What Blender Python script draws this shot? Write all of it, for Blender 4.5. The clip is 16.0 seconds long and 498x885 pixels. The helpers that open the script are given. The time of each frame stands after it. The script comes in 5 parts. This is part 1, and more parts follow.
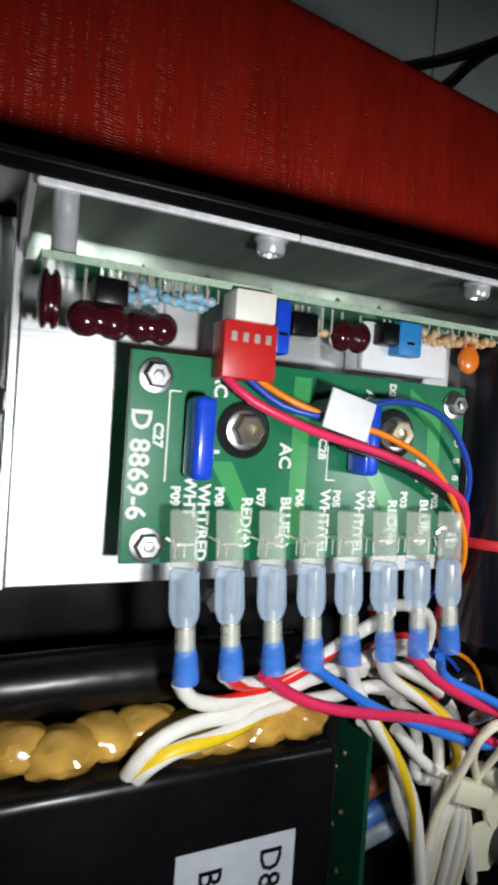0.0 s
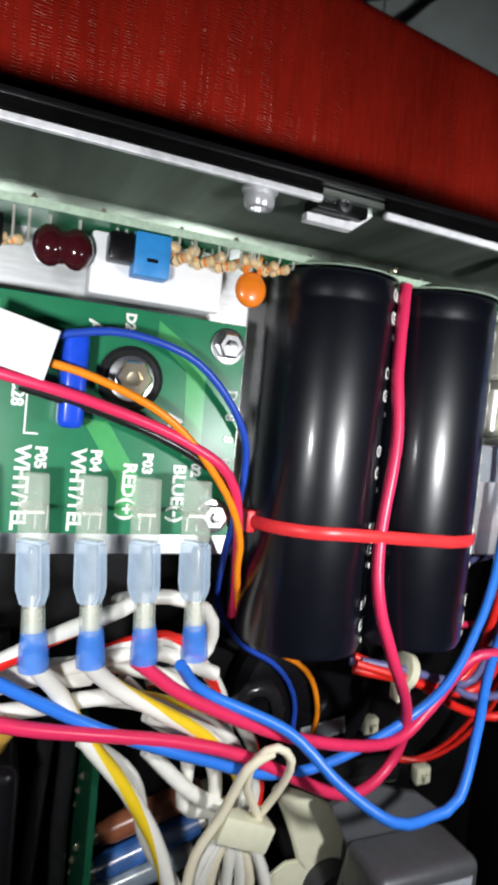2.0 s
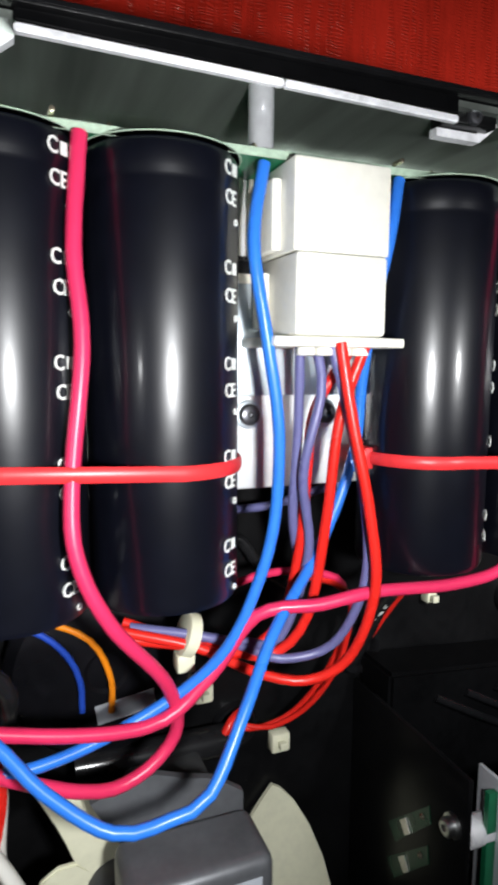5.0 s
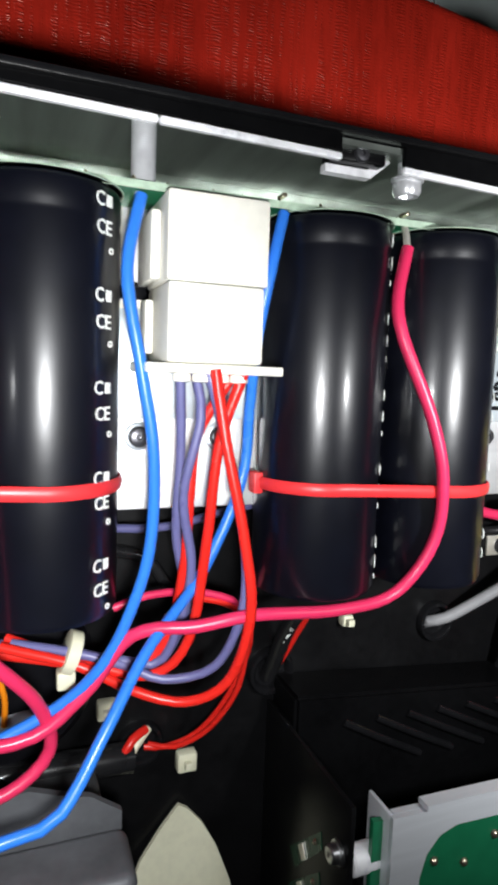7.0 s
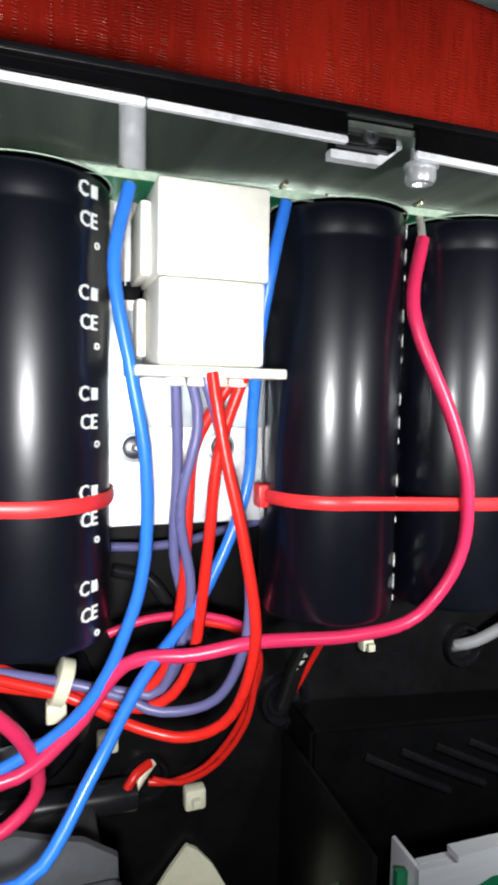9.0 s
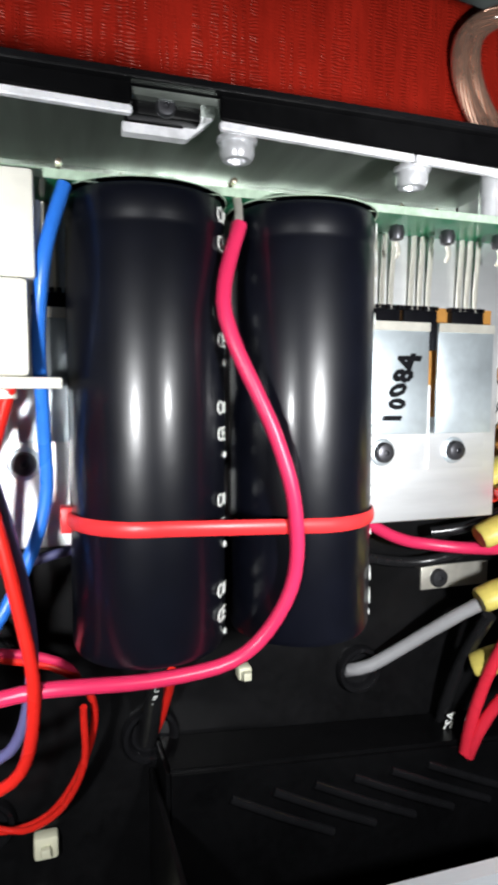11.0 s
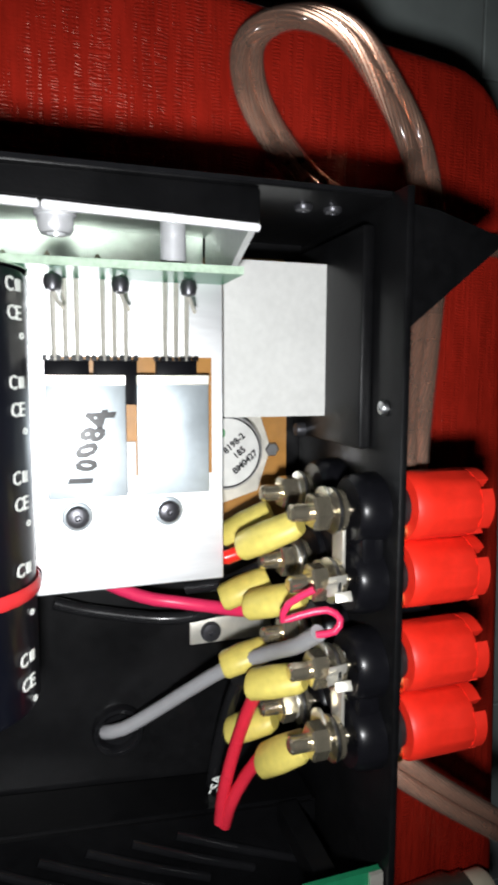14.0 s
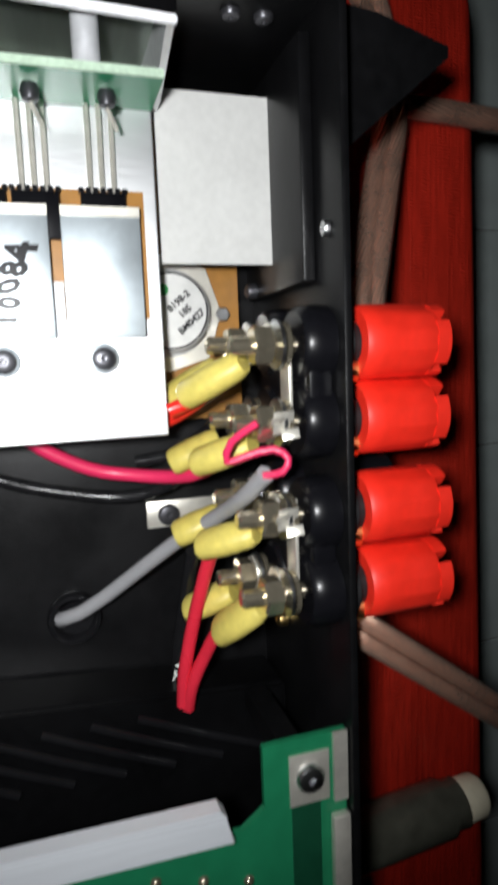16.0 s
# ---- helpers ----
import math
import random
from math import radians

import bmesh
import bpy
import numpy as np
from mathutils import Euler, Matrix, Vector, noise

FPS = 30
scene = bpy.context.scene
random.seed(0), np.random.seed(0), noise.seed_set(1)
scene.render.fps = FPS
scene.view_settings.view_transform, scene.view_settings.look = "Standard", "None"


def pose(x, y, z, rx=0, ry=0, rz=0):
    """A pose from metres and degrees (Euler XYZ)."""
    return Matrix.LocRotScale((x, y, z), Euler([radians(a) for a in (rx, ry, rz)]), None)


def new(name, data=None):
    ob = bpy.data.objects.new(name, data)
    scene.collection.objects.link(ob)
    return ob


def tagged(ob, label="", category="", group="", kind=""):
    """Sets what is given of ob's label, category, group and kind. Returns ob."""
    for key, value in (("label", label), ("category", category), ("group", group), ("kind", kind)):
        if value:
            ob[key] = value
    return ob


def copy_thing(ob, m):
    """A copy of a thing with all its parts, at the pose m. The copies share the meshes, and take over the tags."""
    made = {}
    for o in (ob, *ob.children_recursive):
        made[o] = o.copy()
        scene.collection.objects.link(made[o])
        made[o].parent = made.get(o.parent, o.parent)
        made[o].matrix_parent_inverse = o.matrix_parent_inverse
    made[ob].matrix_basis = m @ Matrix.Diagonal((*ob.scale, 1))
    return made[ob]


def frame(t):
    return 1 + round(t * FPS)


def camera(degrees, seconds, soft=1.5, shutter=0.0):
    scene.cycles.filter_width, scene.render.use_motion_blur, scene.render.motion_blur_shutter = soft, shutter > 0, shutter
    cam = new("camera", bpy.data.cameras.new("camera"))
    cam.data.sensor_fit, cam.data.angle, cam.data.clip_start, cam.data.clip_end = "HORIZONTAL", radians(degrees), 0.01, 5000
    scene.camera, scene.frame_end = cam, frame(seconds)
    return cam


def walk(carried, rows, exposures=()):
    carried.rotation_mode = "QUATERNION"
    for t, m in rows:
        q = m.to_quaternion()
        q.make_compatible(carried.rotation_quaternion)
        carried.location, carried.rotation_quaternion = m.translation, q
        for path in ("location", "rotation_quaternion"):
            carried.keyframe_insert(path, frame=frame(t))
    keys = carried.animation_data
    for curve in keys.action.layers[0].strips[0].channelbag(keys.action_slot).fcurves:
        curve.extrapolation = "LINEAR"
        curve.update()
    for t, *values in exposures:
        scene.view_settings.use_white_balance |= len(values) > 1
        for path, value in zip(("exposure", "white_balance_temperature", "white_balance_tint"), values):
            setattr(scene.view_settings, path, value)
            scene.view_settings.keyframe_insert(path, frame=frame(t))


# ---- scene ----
cam = camera(44.0, 16.0, soft=3.6, shutter=0.5)
PATH = [
    (0, 0.0310, 0.0226, 0.1858, -2.76, -25.24, 4.28),
    (0.5, 0.0451, 0.0269, 0.1783, -4.58, -25.84, 5.80),
    (1, 0.0689, 0.0302, 0.1816, -3.69, -24.36, 6.76),
    (1.5, 0.0938, 0.0166, 0.1755, -3.24, -24.18, 10.78),
    (2, 0.1141, 0.0194, 0.1813, -4.90, -22.79, 6.03),
    (2.5, 0.1116, 0.0261, 0.1748, -7.25, -24.55, 0.88),
    (3, 0.1229, 0.0263, 0.1836, -7.55, -25.08, 0.31),
    (3.5, 0.1369, 0.0202, 0.1798, -7.16, -24.18, 2.52),
    (4, 0.1611, 0.0227, 0.1787, -5.79, -24.21, 2.59),
    (4.5, 0.1800, 0.0175, 0.1753, -7.18, -21.58, 0.96),
    (4.7, 0.1873, 0.0132, 0.1732, -7.46, -21.37, 0.35),
    (6.8, 0.2164, 0.0172, 0.1866, -6.69, -21.13, 2.10),
    (7, 0.2214, 0.0167, 0.1864, -6.76, -20.82, 2.16),
    (7.5, 0.2259, 0.0118, 0.1859, -6.54, -20.32, 1.15),
    (8, 0.2208, 0.0150, 0.1829, -5.87, -19.16, 1.76),
    (10.3, 0.2627, 0.0126, 0.1699, -4.57, -17.97, 0.38),
    (10.5, 0.2682, 0.0156, 0.1691, -4.93, -17.62, 0.39),
    (11, 0.2773, 0.0171, 0.1732, -4.92, -18.05, 0.16),
    (11.5, 0.2906, 0.0160, 0.1737, -4.85, -18.27, -0.60),
    (12, 0.2987, 0.0163, 0.1803, -4.49, -18.86, -0.88),
    (12.5, 0.3069, 0.0181, 0.1883, -4.39, -19.57, -0.84),
    (13, 0.3254, 0.0214, 0.1903, -4.17, -18.82, -0.43),
    (13.5, 0.3447, 0.0220, 0.1853, -5.95, -18.51, -0.54),
    (14, 0.3552, 0.0348, 0.1813, -6.37, -17.66, 0.09),
    (14.5, 0.3641, 0.0329, 0.1794, -6.76, -17.75, -0.65),
    (15, 0.3662, 0.0424, 0.1778, -6.52, -17.42, -0.09),
    (15.5, 0.3745, 0.0248, 0.1771, -7.50, -17.01, -0.74),
    (16, 0.3698, -0.0011, 0.1801, -6.72, -17.71, -2.35),
]
walk(cam, [(t, pose(*row)) for t, *row in PATH], [(0, -0.48), (1.5, -0.2), (3, 0.0), (4.5, 0.18), (7, 0.24), (8, 0.3), (10.5, 0.15), (11.5, 0.45), (12.5, 0.46), (13.5, 0.25), (14.5, -0.02), (15.5, -0.08), (16, 0.0)])

# ---- light: a small white torch held over the open case, and a dim room ----
world = bpy.data.worlds.new("world")
scene.world = world
world.use_nodes = True
world.node_tree.nodes["Background"].inputs[0].default_value = (0.80, 0.95, 0.93, 1)
world.node_tree.nodes["Background"].inputs[1].default_value = 0.11
scene.view_settings.exposure = 0.0


def torch(x, y, z, power, tilt, nod):
    lamp = bpy.data.lights.new("torch", "SPOT")
    lamp.energy, lamp.color, lamp.spot_size, lamp.spot_blend, lamp.shadow_soft_size = power, (0.97, 0.985, 1.0), radians(104), 1.0, 0.007
    ob = new("torch", lamp)
    ob.matrix_world = pose(x, y, z, nod, -tilt, 0) @ Matrix.Diagonal((0.84, 1.25, 1, 1))
    return ob


TORCH_POWER = 1.45
torch(0.078, 0.003, 0.190, TORCH_POWER, 4, -4)
torch(0.226, 0.002, 0.190, TORCH_POWER, 2, -4)
torch(0.350, 0.009, 0.192, TORCH_POWER * 1.20, 15, -2)


# ---- materials ----
def material(name, colour, rough=0.5, metal=0.0, vary=0.12, scale=400.0, bump=0.0, bump_scale=900.0, clear=0.0, coat=0.0, stretch=(1, 1, 1), alpha=1.0, gleam=0.5, coat_rough=0.08):
    m = bpy.data.materials.new(name)
    m.use_nodes = True
    n, l = m.node_tree.nodes, m.node_tree.links
    b = n["Principled BSDF"]
    b.inputs["Roughness"].default_value = rough
    b.inputs["Metallic"].default_value = metal
    b.inputs["Transmission Weight"].default_value = clear
    b.inputs["Coat Weight"].default_value = coat
    b.inputs["Coat Roughness"].default_value = coat_rough
    b.inputs["IOR"].default_value = 1.45
    b.inputs["Alpha"].default_value = alpha
    b.inputs["Specular IOR Level"].default_value = gleam
    co = n.new("ShaderNodeTexCoord")
    mp = n.new("ShaderNodeMapping")
    mp.inputs["Scale"].default_value = stretch
    l.new(co.outputs["Object"], mp.inputs["Vector"])
    fine, broad = n.new("ShaderNodeTexNoise"), n.new("ShaderNodeTexNoise")
    for tex, s in ((fine, scale), (broad, scale / 9)):
        tex.inputs["Scale"].default_value = s
        tex.inputs["Detail"].default_value = 3
        l.new(mp.outputs["Vector"], tex.inputs["Vector"])
    add = n.new("ShaderNodeMath")
    add.operation = "ADD"
    l.new(fine.outputs["Fac"], add.inputs[0])
    l.new(broad.outputs["Fac"], add.inputs[1])
    ramp = n.new("ShaderNodeMapRange")
    ramp.inputs["From Min"].default_value, ramp.inputs["From Max"].default_value = 0.7, 1.3
    ramp.inputs["To Min"].default_value, ramp.inputs["To Max"].default_value = 1 - vary, 1 + vary
    l.new(add.outputs[0], ramp.inputs["Value"])
    tint = n.new("ShaderNodeMix")
    tint.data_type, tint.blend_type = "RGBA", "MULTIPLY"
    tint.inputs["Factor"].default_value = 1
    tint.inputs["A"].default_value = (*colour, 1)
    l.new(ramp.outputs[0], tint.inputs["B"])
    l.new(tint.outputs["Result"], b.inputs["Base Color"])
    gloss = n.new("ShaderNodeMapRange")
    gloss.inputs["From Min"].default_value, gloss.inputs["From Max"].default_value = 0.3, 0.7
    gloss.inputs["To Min"].default_value, gloss.inputs["To Max"].default_value = rough * 0.85, min(1, rough * 1.2)
    l.new(broad.outputs["Fac"], gloss.inputs["Value"])
    l.new(gloss.outputs[0], b.inputs["Roughness"])
    if bump:
        rel, tex = n.new("ShaderNodeBump"), n.new("ShaderNodeTexNoise")
        tex.inputs["Scale"].default_value = bump_scale
        tex.inputs["Detail"].default_value = 2
        l.new(mp.outputs["Vector"], tex.inputs["Vector"])
        rel.inputs["Strength"].default_value, rel.inputs["Distance"].default_value = bump, 0.0004
        l.new(tex.outputs["Fac"], rel.inputs["Height"])
        l.new(rel.outputs[0], b.inputs["Normal"])
    return m


def vinyl_material():
    """Red cabinet cloth with a fine woven relief of uneven slubs."""
    m = material("red_vinyl", (0.44, 0.021, 0.011), 0.30, vary=0.2, scale=500, stretch=(1, 0.2, 1))
    n, l = m.node_tree.nodes, m.node_tree.links
    b, co = n["Principled BSDF"], n["Texture Coordinate"]
    b.inputs["Specular IOR Level"].default_value = 0.5
    b.inputs["Specular Tint"].default_value = (1.0, 0.62, 0.5, 1)

    def pattern(kind, scale, stretch, detail):
        mp, tex = n.new("ShaderNodeMapping"), n.new(kind)
        mp.inputs["Scale"].default_value = stretch
        tex.inputs["Scale"].default_value = scale
        tex.inputs["Detail"].default_value = detail
        l.new(co.outputs["Object"], mp.inputs["Vector"])
        l.new(mp.outputs["Vector"], tex.inputs["Vector"])
        return tex

    weft = pattern("ShaderNodeTexWave", 290, (0.5, 1, 1), 2)
    weft.bands_direction = "Y"
    weft.inputs["Distortion"].default_value = 7.0
    weft.inputs["Detail Scale"].default_value = 1.6
    warp = pattern("ShaderNodeTexNoise", 640, (1, 0.05, 1), 2)
    slub = pattern("ShaderNodeTexNoise", 950, (0.5, 1, 1), 1)
    edge = n.new("ShaderNodeMapRange")
    edge.interpolation_type = "SMOOTHSTEP"
    edge.inputs["From Min"].default_value, edge.inputs["From Max"].default_value = 0.42, 0.60
    l.new(warp.outputs["Fac"], edge.inputs["Value"])
    mix, total = n.new("ShaderNodeMath"), n.new("ShaderNodeMath")
    mix.operation, total.operation = "MULTIPLY", "MULTIPLY_ADD"
    l.new(edge.outputs[0], mix.inputs[0])
    l.new(weft.outputs["Fac"], mix.inputs[1])
    l.new(slub.outputs["Fac"], total.inputs[0])
    total.inputs[1].default_value = 0.5
    l.new(mix.outputs[0], total.inputs[2])
    rel = n.new("ShaderNodeBump")
    rel.inputs["Strength"].default_value, rel.inputs["Distance"].default_value = 0.55, 0.0004
    l.new(total.outputs[0], rel.inputs["Height"])
    l.new(rel.outputs[0], b.inputs["Normal"])
    return m


RED_VINYL = vinyl_material()
BLACK_STEEL = material("black_powder_coat", (0.0048, 0.0048, 0.0053), 0.33, vary=0.3, bump=0.12, bump_scale=1800, gleam=0.34)
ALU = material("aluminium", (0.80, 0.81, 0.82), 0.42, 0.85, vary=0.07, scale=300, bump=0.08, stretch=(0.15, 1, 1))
# greenish tint and upright streaks: reflections of the surroundings put into the colour
ALU_REFLECT = material("aluminium_painted_reflections", (0.58, 0.64, 0.58), 0.34, 0.92, vary=0.40, scale=110, bump=0.05, bump_scale=300, stretch=(1, 1, 0.1))
BOSS = material("bright_zinc", (0.90, 0.91, 0.94), 0.24, 0.55, vary=0.1)
ZINC = material("zinc_plate", (0.62, 0.69, 0.73), 0.42, 0.75, vary=0.2, scale=150, bump=0.05, bump_scale=200)
ALU_EDGE = material("bright_cut_edge", (0.95, 0.95, 0.98), 0.42, 0.15, vary=0.2, scale=500, bump=0.3)
CAN = material("matt_tinned_can", (0.66, 0.66, 0.64), 0.5, 0.3, vary=0.1, scale=250)
CHROME = material("nickel_plate", (0.80, 0.71, 0.53), 0.20, 0.92, vary=0.15)
STEEL = material("zinc_screw", (0.62, 0.63, 0.64), 0.3, 1.0, vary=0.15)
DARK_SCREW = material("dark_screw", (0.10, 0.10, 0.11), 0.35, 0.8)
BRASS = material("brass", (0.75, 0.52, 0.2), 0.28, 1.0)
BRIDGE_BLACK = material("black_rubber", (0.014, 0.014, 0.015), 0.5, vary=0.2)
SLEEVE = material("black_capacitor_sleeve", (0.0025, 0.003, 0.0065), 0.33, vary=0.25, scale=160, bump=0.10, bump_scale=140, gleam=0.62, coat=0.4, coat_rough=0.13)
PCB = material("green_solder_mask", (0.012, 0.17, 0.075), 0.3, vary=0.12, scale=220)
PCB_LIGHT = material("green_copper_pour", (0.06, 0.34, 0.11), 0.28, vary=0.1, scale=220)
PCB_DARK = material("dark_green_solder_mask", (0.006, 0.055, 0.027), 0.3, vary=0.15)
PCB_EDGE = material("fibreglass_edge", (0.42, 0.55, 0.42), 0.6, vary=0.2, scale=900)
SILK = material("white_print", (0.82, 0.84, 0.8), 0.6, vary=0.08)
WHITE_PL = material("cream_nylon", (0.85, 0.83, 0.74), 0.45, vary=0.05)
WHITE_TAG = material("white_tape_tag", (0.82, 0.83, 0.85), 0.5, vary=0.05)
PAPER = material("grey_paper", (0.48, 0.51, 0.56), 0.6, vary=0.1, scale=200)
CARD = material("grey_card", (0.60, 0.60, 0.58), 0.85, vary=0.06, scale=500, bump=0.2)
RED_PL = material("red_connector_plastic", (0.55, 0.022, 0.02), 0.35, vary=0.1)
RED_KNOB = material("red_knob_plastic", (0.86, 0.026, 0.012), 0.5, vary=0.08, bump=0.1)
RED_TIE = material("red_cable_tie", (0.72, 0.035, 0.04), 0.35, vary=0.1)
MAROON = material("maroon_dipped_film", (0.045, 0.006, 0.009), 0.12, vary=0.15, coat=0.6)
ORANGE_DISC = material("orange_ceramic", (0.80, 0.20, 0.015), 0.3, vary=0.12, coat=0.4)
BLUE_CAP = material("blue_film_capacitor", (0.012, 0.07, 0.62), 0.25, vary=0.12, coat=0.5)
BLUE_TRIM = material("blue_trimmer", (0.03, 0.25, 0.62), 0.4)
BEIGE = material("beige_resistor_body", (0.66, 0.47, 0.25), 0.4, vary=0.2, scale=900)
BLUE_RES = material("pale_blue_resistor_body", (0.25, 0.48, 0.62), 0.35, vary=0.2, scale=900)
BLACK_PL = material("black_plastic", (0.005, 0.005, 0.0065), 0.30, vary=0.2, gleam=0.28)
CLEAR_BLUE = material("translucent_blue_nylon", (0.56, 0.70, 0.86), 0.22, vary=0.1, alpha=0.50)
CLEAR = material("translucent_clear_nylon", (0.72, 0.78, 0.68), 0.2, vary=0.08, alpha=0.32)
BLUE_CRIMP = material("blue_crimp_end", (0.08, 0.28, 0.85), 0.2, vary=0.1, alpha=0.5)
TIN = material("tinned_brass", (0.84, 0.81, 0.72), 0.35, 0.7, vary=0.1)
YELLOW_SL = material("yellow_vinyl_sleeve", (0.66, 0.55, 0.13), 0.42, vary=0.15, bump=0.15)
BROWN_INS = material("brown_insulator", (0.36, 0.17, 0.04), 0.35, vary=0.18, scale=260)
WRAP = material("glossy_black_shrink_wrap", (0.004, 0.004, 0.005), 0.30, vary=0.2, bump=0.9, bump_scale=70, gleam=0.4)
KAPTON = material("yellow_varnished_tape", (0.52, 0.30, 0.06), 0.12, vary=0.5, scale=120, bump=0.3, bump_scale=200, coat=0.8)
COVER = material("satin_black_steel", (0.0032, 0.0032, 0.0036), 0.32, vary=0.25, bump=0.08, bump_scale=1600, gleam=0.24)
LOUVRE = material("glossy_black_steel", (0.008, 0.008, 0.009), 0.16, vary=0.2)
GREY_CAST = material("grey_painted_steel", (0.13, 0.135, 0.145), 0.42, 0.4, vary=0.12, bump=0.06)
GREY_DARK = material("dark_grey_paint", (0.045, 0.046, 0.048), 0.45, vary=0.1)
SMOKE = material("smoky_clear_plastic", (0.07, 0.07, 0.055), 0.12, vary=0.4, scale=120, coat=0.5)
RAIL_GREY = material("pale_anodised_rail", (0.74, 0.77, 0.81), 0.4, 0.25, vary=0.06, stretch=(0.1, 1, 1))
FAN_WHITE = material("milky_fan_plastic", (0.74, 0.73, 0.55), 0.4, vary=0.06)
JACKET = material("clear_vinyl", (0.40, 0.28, 0.23), 0.08, vary=0.1, alpha=0.15, gleam=1.0, coat=1.0)
COPPER = material("copper_strands", (0.95, 0.60, 0.44), 0.28, 0.85, coat=1.0, vary=0.15, scale=900)
GREY_WIRE = material("grey_cable_jacket", (0.30, 0.30, 0.31), 0.42, vary=0.06)
WIRE = {
    "pink": material("crimson_wire", (0.72, 0.03, 0.11), 0.32, vary=0.06),
    "blue": material("blue_wire", (0.03, 0.19, 0.74), 0.3, vary=0.06),
    "red": material("red_wire", (0.74, 0.022, 0.015), 0.28, vary=0.06),
    "violet": material("violet_grey_wire", (0.13, 0.13, 0.29), 0.3, vary=0.06),
    "orange": material("orange_wire", (0.85, 0.25, 0.01), 0.32, vary=0.06),
    "white": material("white_wire", (0.80, 0.79, 0.73), 0.35, vary=0.06),
    "yellow": material("yellow_stripe", (0.80, 0.56, 0.02), 0.35, vary=0.06),
    "black": material("black_wire", (0.012, 0.012, 0.013), 0.22, vary=0.2),
    "grey": GREY_WIRE,
    "rose": material("rose_red_wire", (0.74, 0.028, 0.055), 0.3, vary=0.06),
    "navy": material("navy_wire", (0.018, 0.065, 0.42), 0.32, vary=0.06),
    "tin": TIN,
    "cream": material("cream_tie", (0.80, 0.74, 0.56), 0.35, vary=0.05),
}
TILE = material("grey_floor_tile", (0.60, 0.68, 0.66), 0.3, vary=0.12, scale=40)
GROUT = material("pale_grout", (0.42, 0.45, 0.44), 0.8, vary=0.15)
PLASTER = material("grey_plaster", (0.4, 0.4, 0.39), 0.85, vary=0.08, scale=30)

# ---- building helpers ----
ORIGIN = {}


def thing(name, origin, label, category, group="", kind=""):
    ob = new(name)
    ob.empty_display_size = 0.005
    ob.location = origin
    ORIGIN[ob.name] = Vector(origin)
    return tagged(ob, label, category, group, kind)


def part(name, bm, mat, parent, label="", smooth=True):
    """One mesh object, built in world metres, under a thing or a part."""
    o = ORIGIN[parent.name]
    bmesh.ops.translate(bm, verts=bm.verts, vec=-o)
    me = bpy.data.meshes.new(name)
    bm.to_mesh(me)
    bm.free()
    for m in mat if isinstance(mat, (list, tuple)) else [mat]:
        me.materials.append(m)
    if smooth:
        me.polygons.foreach_set("use_smooth", [True] * len(me.polygons))
        me.set_sharp_from_angle(angle=radians(38))
    ob = new(name, me)
    ob.parent = parent
    ORIGIN[ob.name] = o
    return tagged(ob, label)


def single(name, bm, mat, origin, label, category, group="", kind="", smooth=True):
    """A top-level thing that is one mesh."""
    ob = thing("temporary", origin, label, category, group, kind)
    p = part(name, bm, mat, ob, smooth=smooth)
    p.parent = None
    p.location = origin
    bpy.data.objects.remove(ob)
    return tagged(p, label, category, group, kind)


def box(x0, x1, y0, y1, z0, z1, bevel=0.0, seg=2, bm=None):
    own = bmesh.new()
    bmesh.ops.create_cube(own, size=1)
    for v in own.verts:
        v.co = Vector(((x0 + x1) / 2 + v.co.x * (x1 - x0), (y0 + y1) / 2 + v.co.y * (y1 - y0), (z0 + z1) / 2 + v.co.z * (z1 - z0)))
    if bevel:
        bmesh.ops.bevel(own, geom=own.edges[:], offset=bevel, segments=seg, affect="EDGES", profile=0.5)
    return merge(bm, own)


def merge(bm, own):
    if bm is None:
        return own
    me = bpy.data.meshes.new("t")
    own.to_mesh(me)
    own.free()
    bm.from_mesh(me)
    bpy.data.meshes.remove(me)
    return bm


def turned(bm, m):
    bmesh.ops.transform(bm, matrix=m, verts=bm.verts)
    return bm


def lathe(profile, at, axis="z", seg=24, bm=None, tilt=None):
    """A turned body: profile of (radius, height along the axis) from its base at `at`."""
    own = bmesh.new()
    rings = []
    for r, h in profile:
        if r < 1e-6:
            rings.append([own.verts.new((0, 0, h))])
        else:
            rings.append([own.verts.new((r * math.cos(2 * math.pi * k / seg), r * math.sin(2 * math.pi * k / seg), h)) for k in range(seg)])
    for a, b in zip(rings, rings[1:]):
        for k in range(seg):
            j = (k + 1) % seg
            f = [a[k % len(a)], a[j % len(a)], b[j % len(b)], b[k % len(b)]]
            f = list(dict.fromkeys(f))
            if len(f) > 2:
                own.faces.new(f)
    for r in (rings[0], rings[-1]):
        if len(r) > 2:
            own.faces.new(r)
    bmesh.ops.recalc_face_normals(own, faces=own.faces)
    turn = {"z": Matrix.Identity(4), "x": Matrix.Rotation(radians(90), 4, "Y"), "y": Matrix.Rotation(radians(-90), 4, "X"), "-x": Matrix.Rotation(radians(-90), 4, "Y"), "-y": Matrix.Rotation(radians(90), 4, "X")}
    m = tilt if tilt is not None else turn[axis]
    turned(own, Matrix.Translation(at) @ m)
    return merge(bm, own)


def along(a, b):
    """The turn that takes the z axis into the way from a to b."""
    return (Vector(b) - Vector(a)).to_track_quat("Z", "Y").to_matrix().to_4x4()


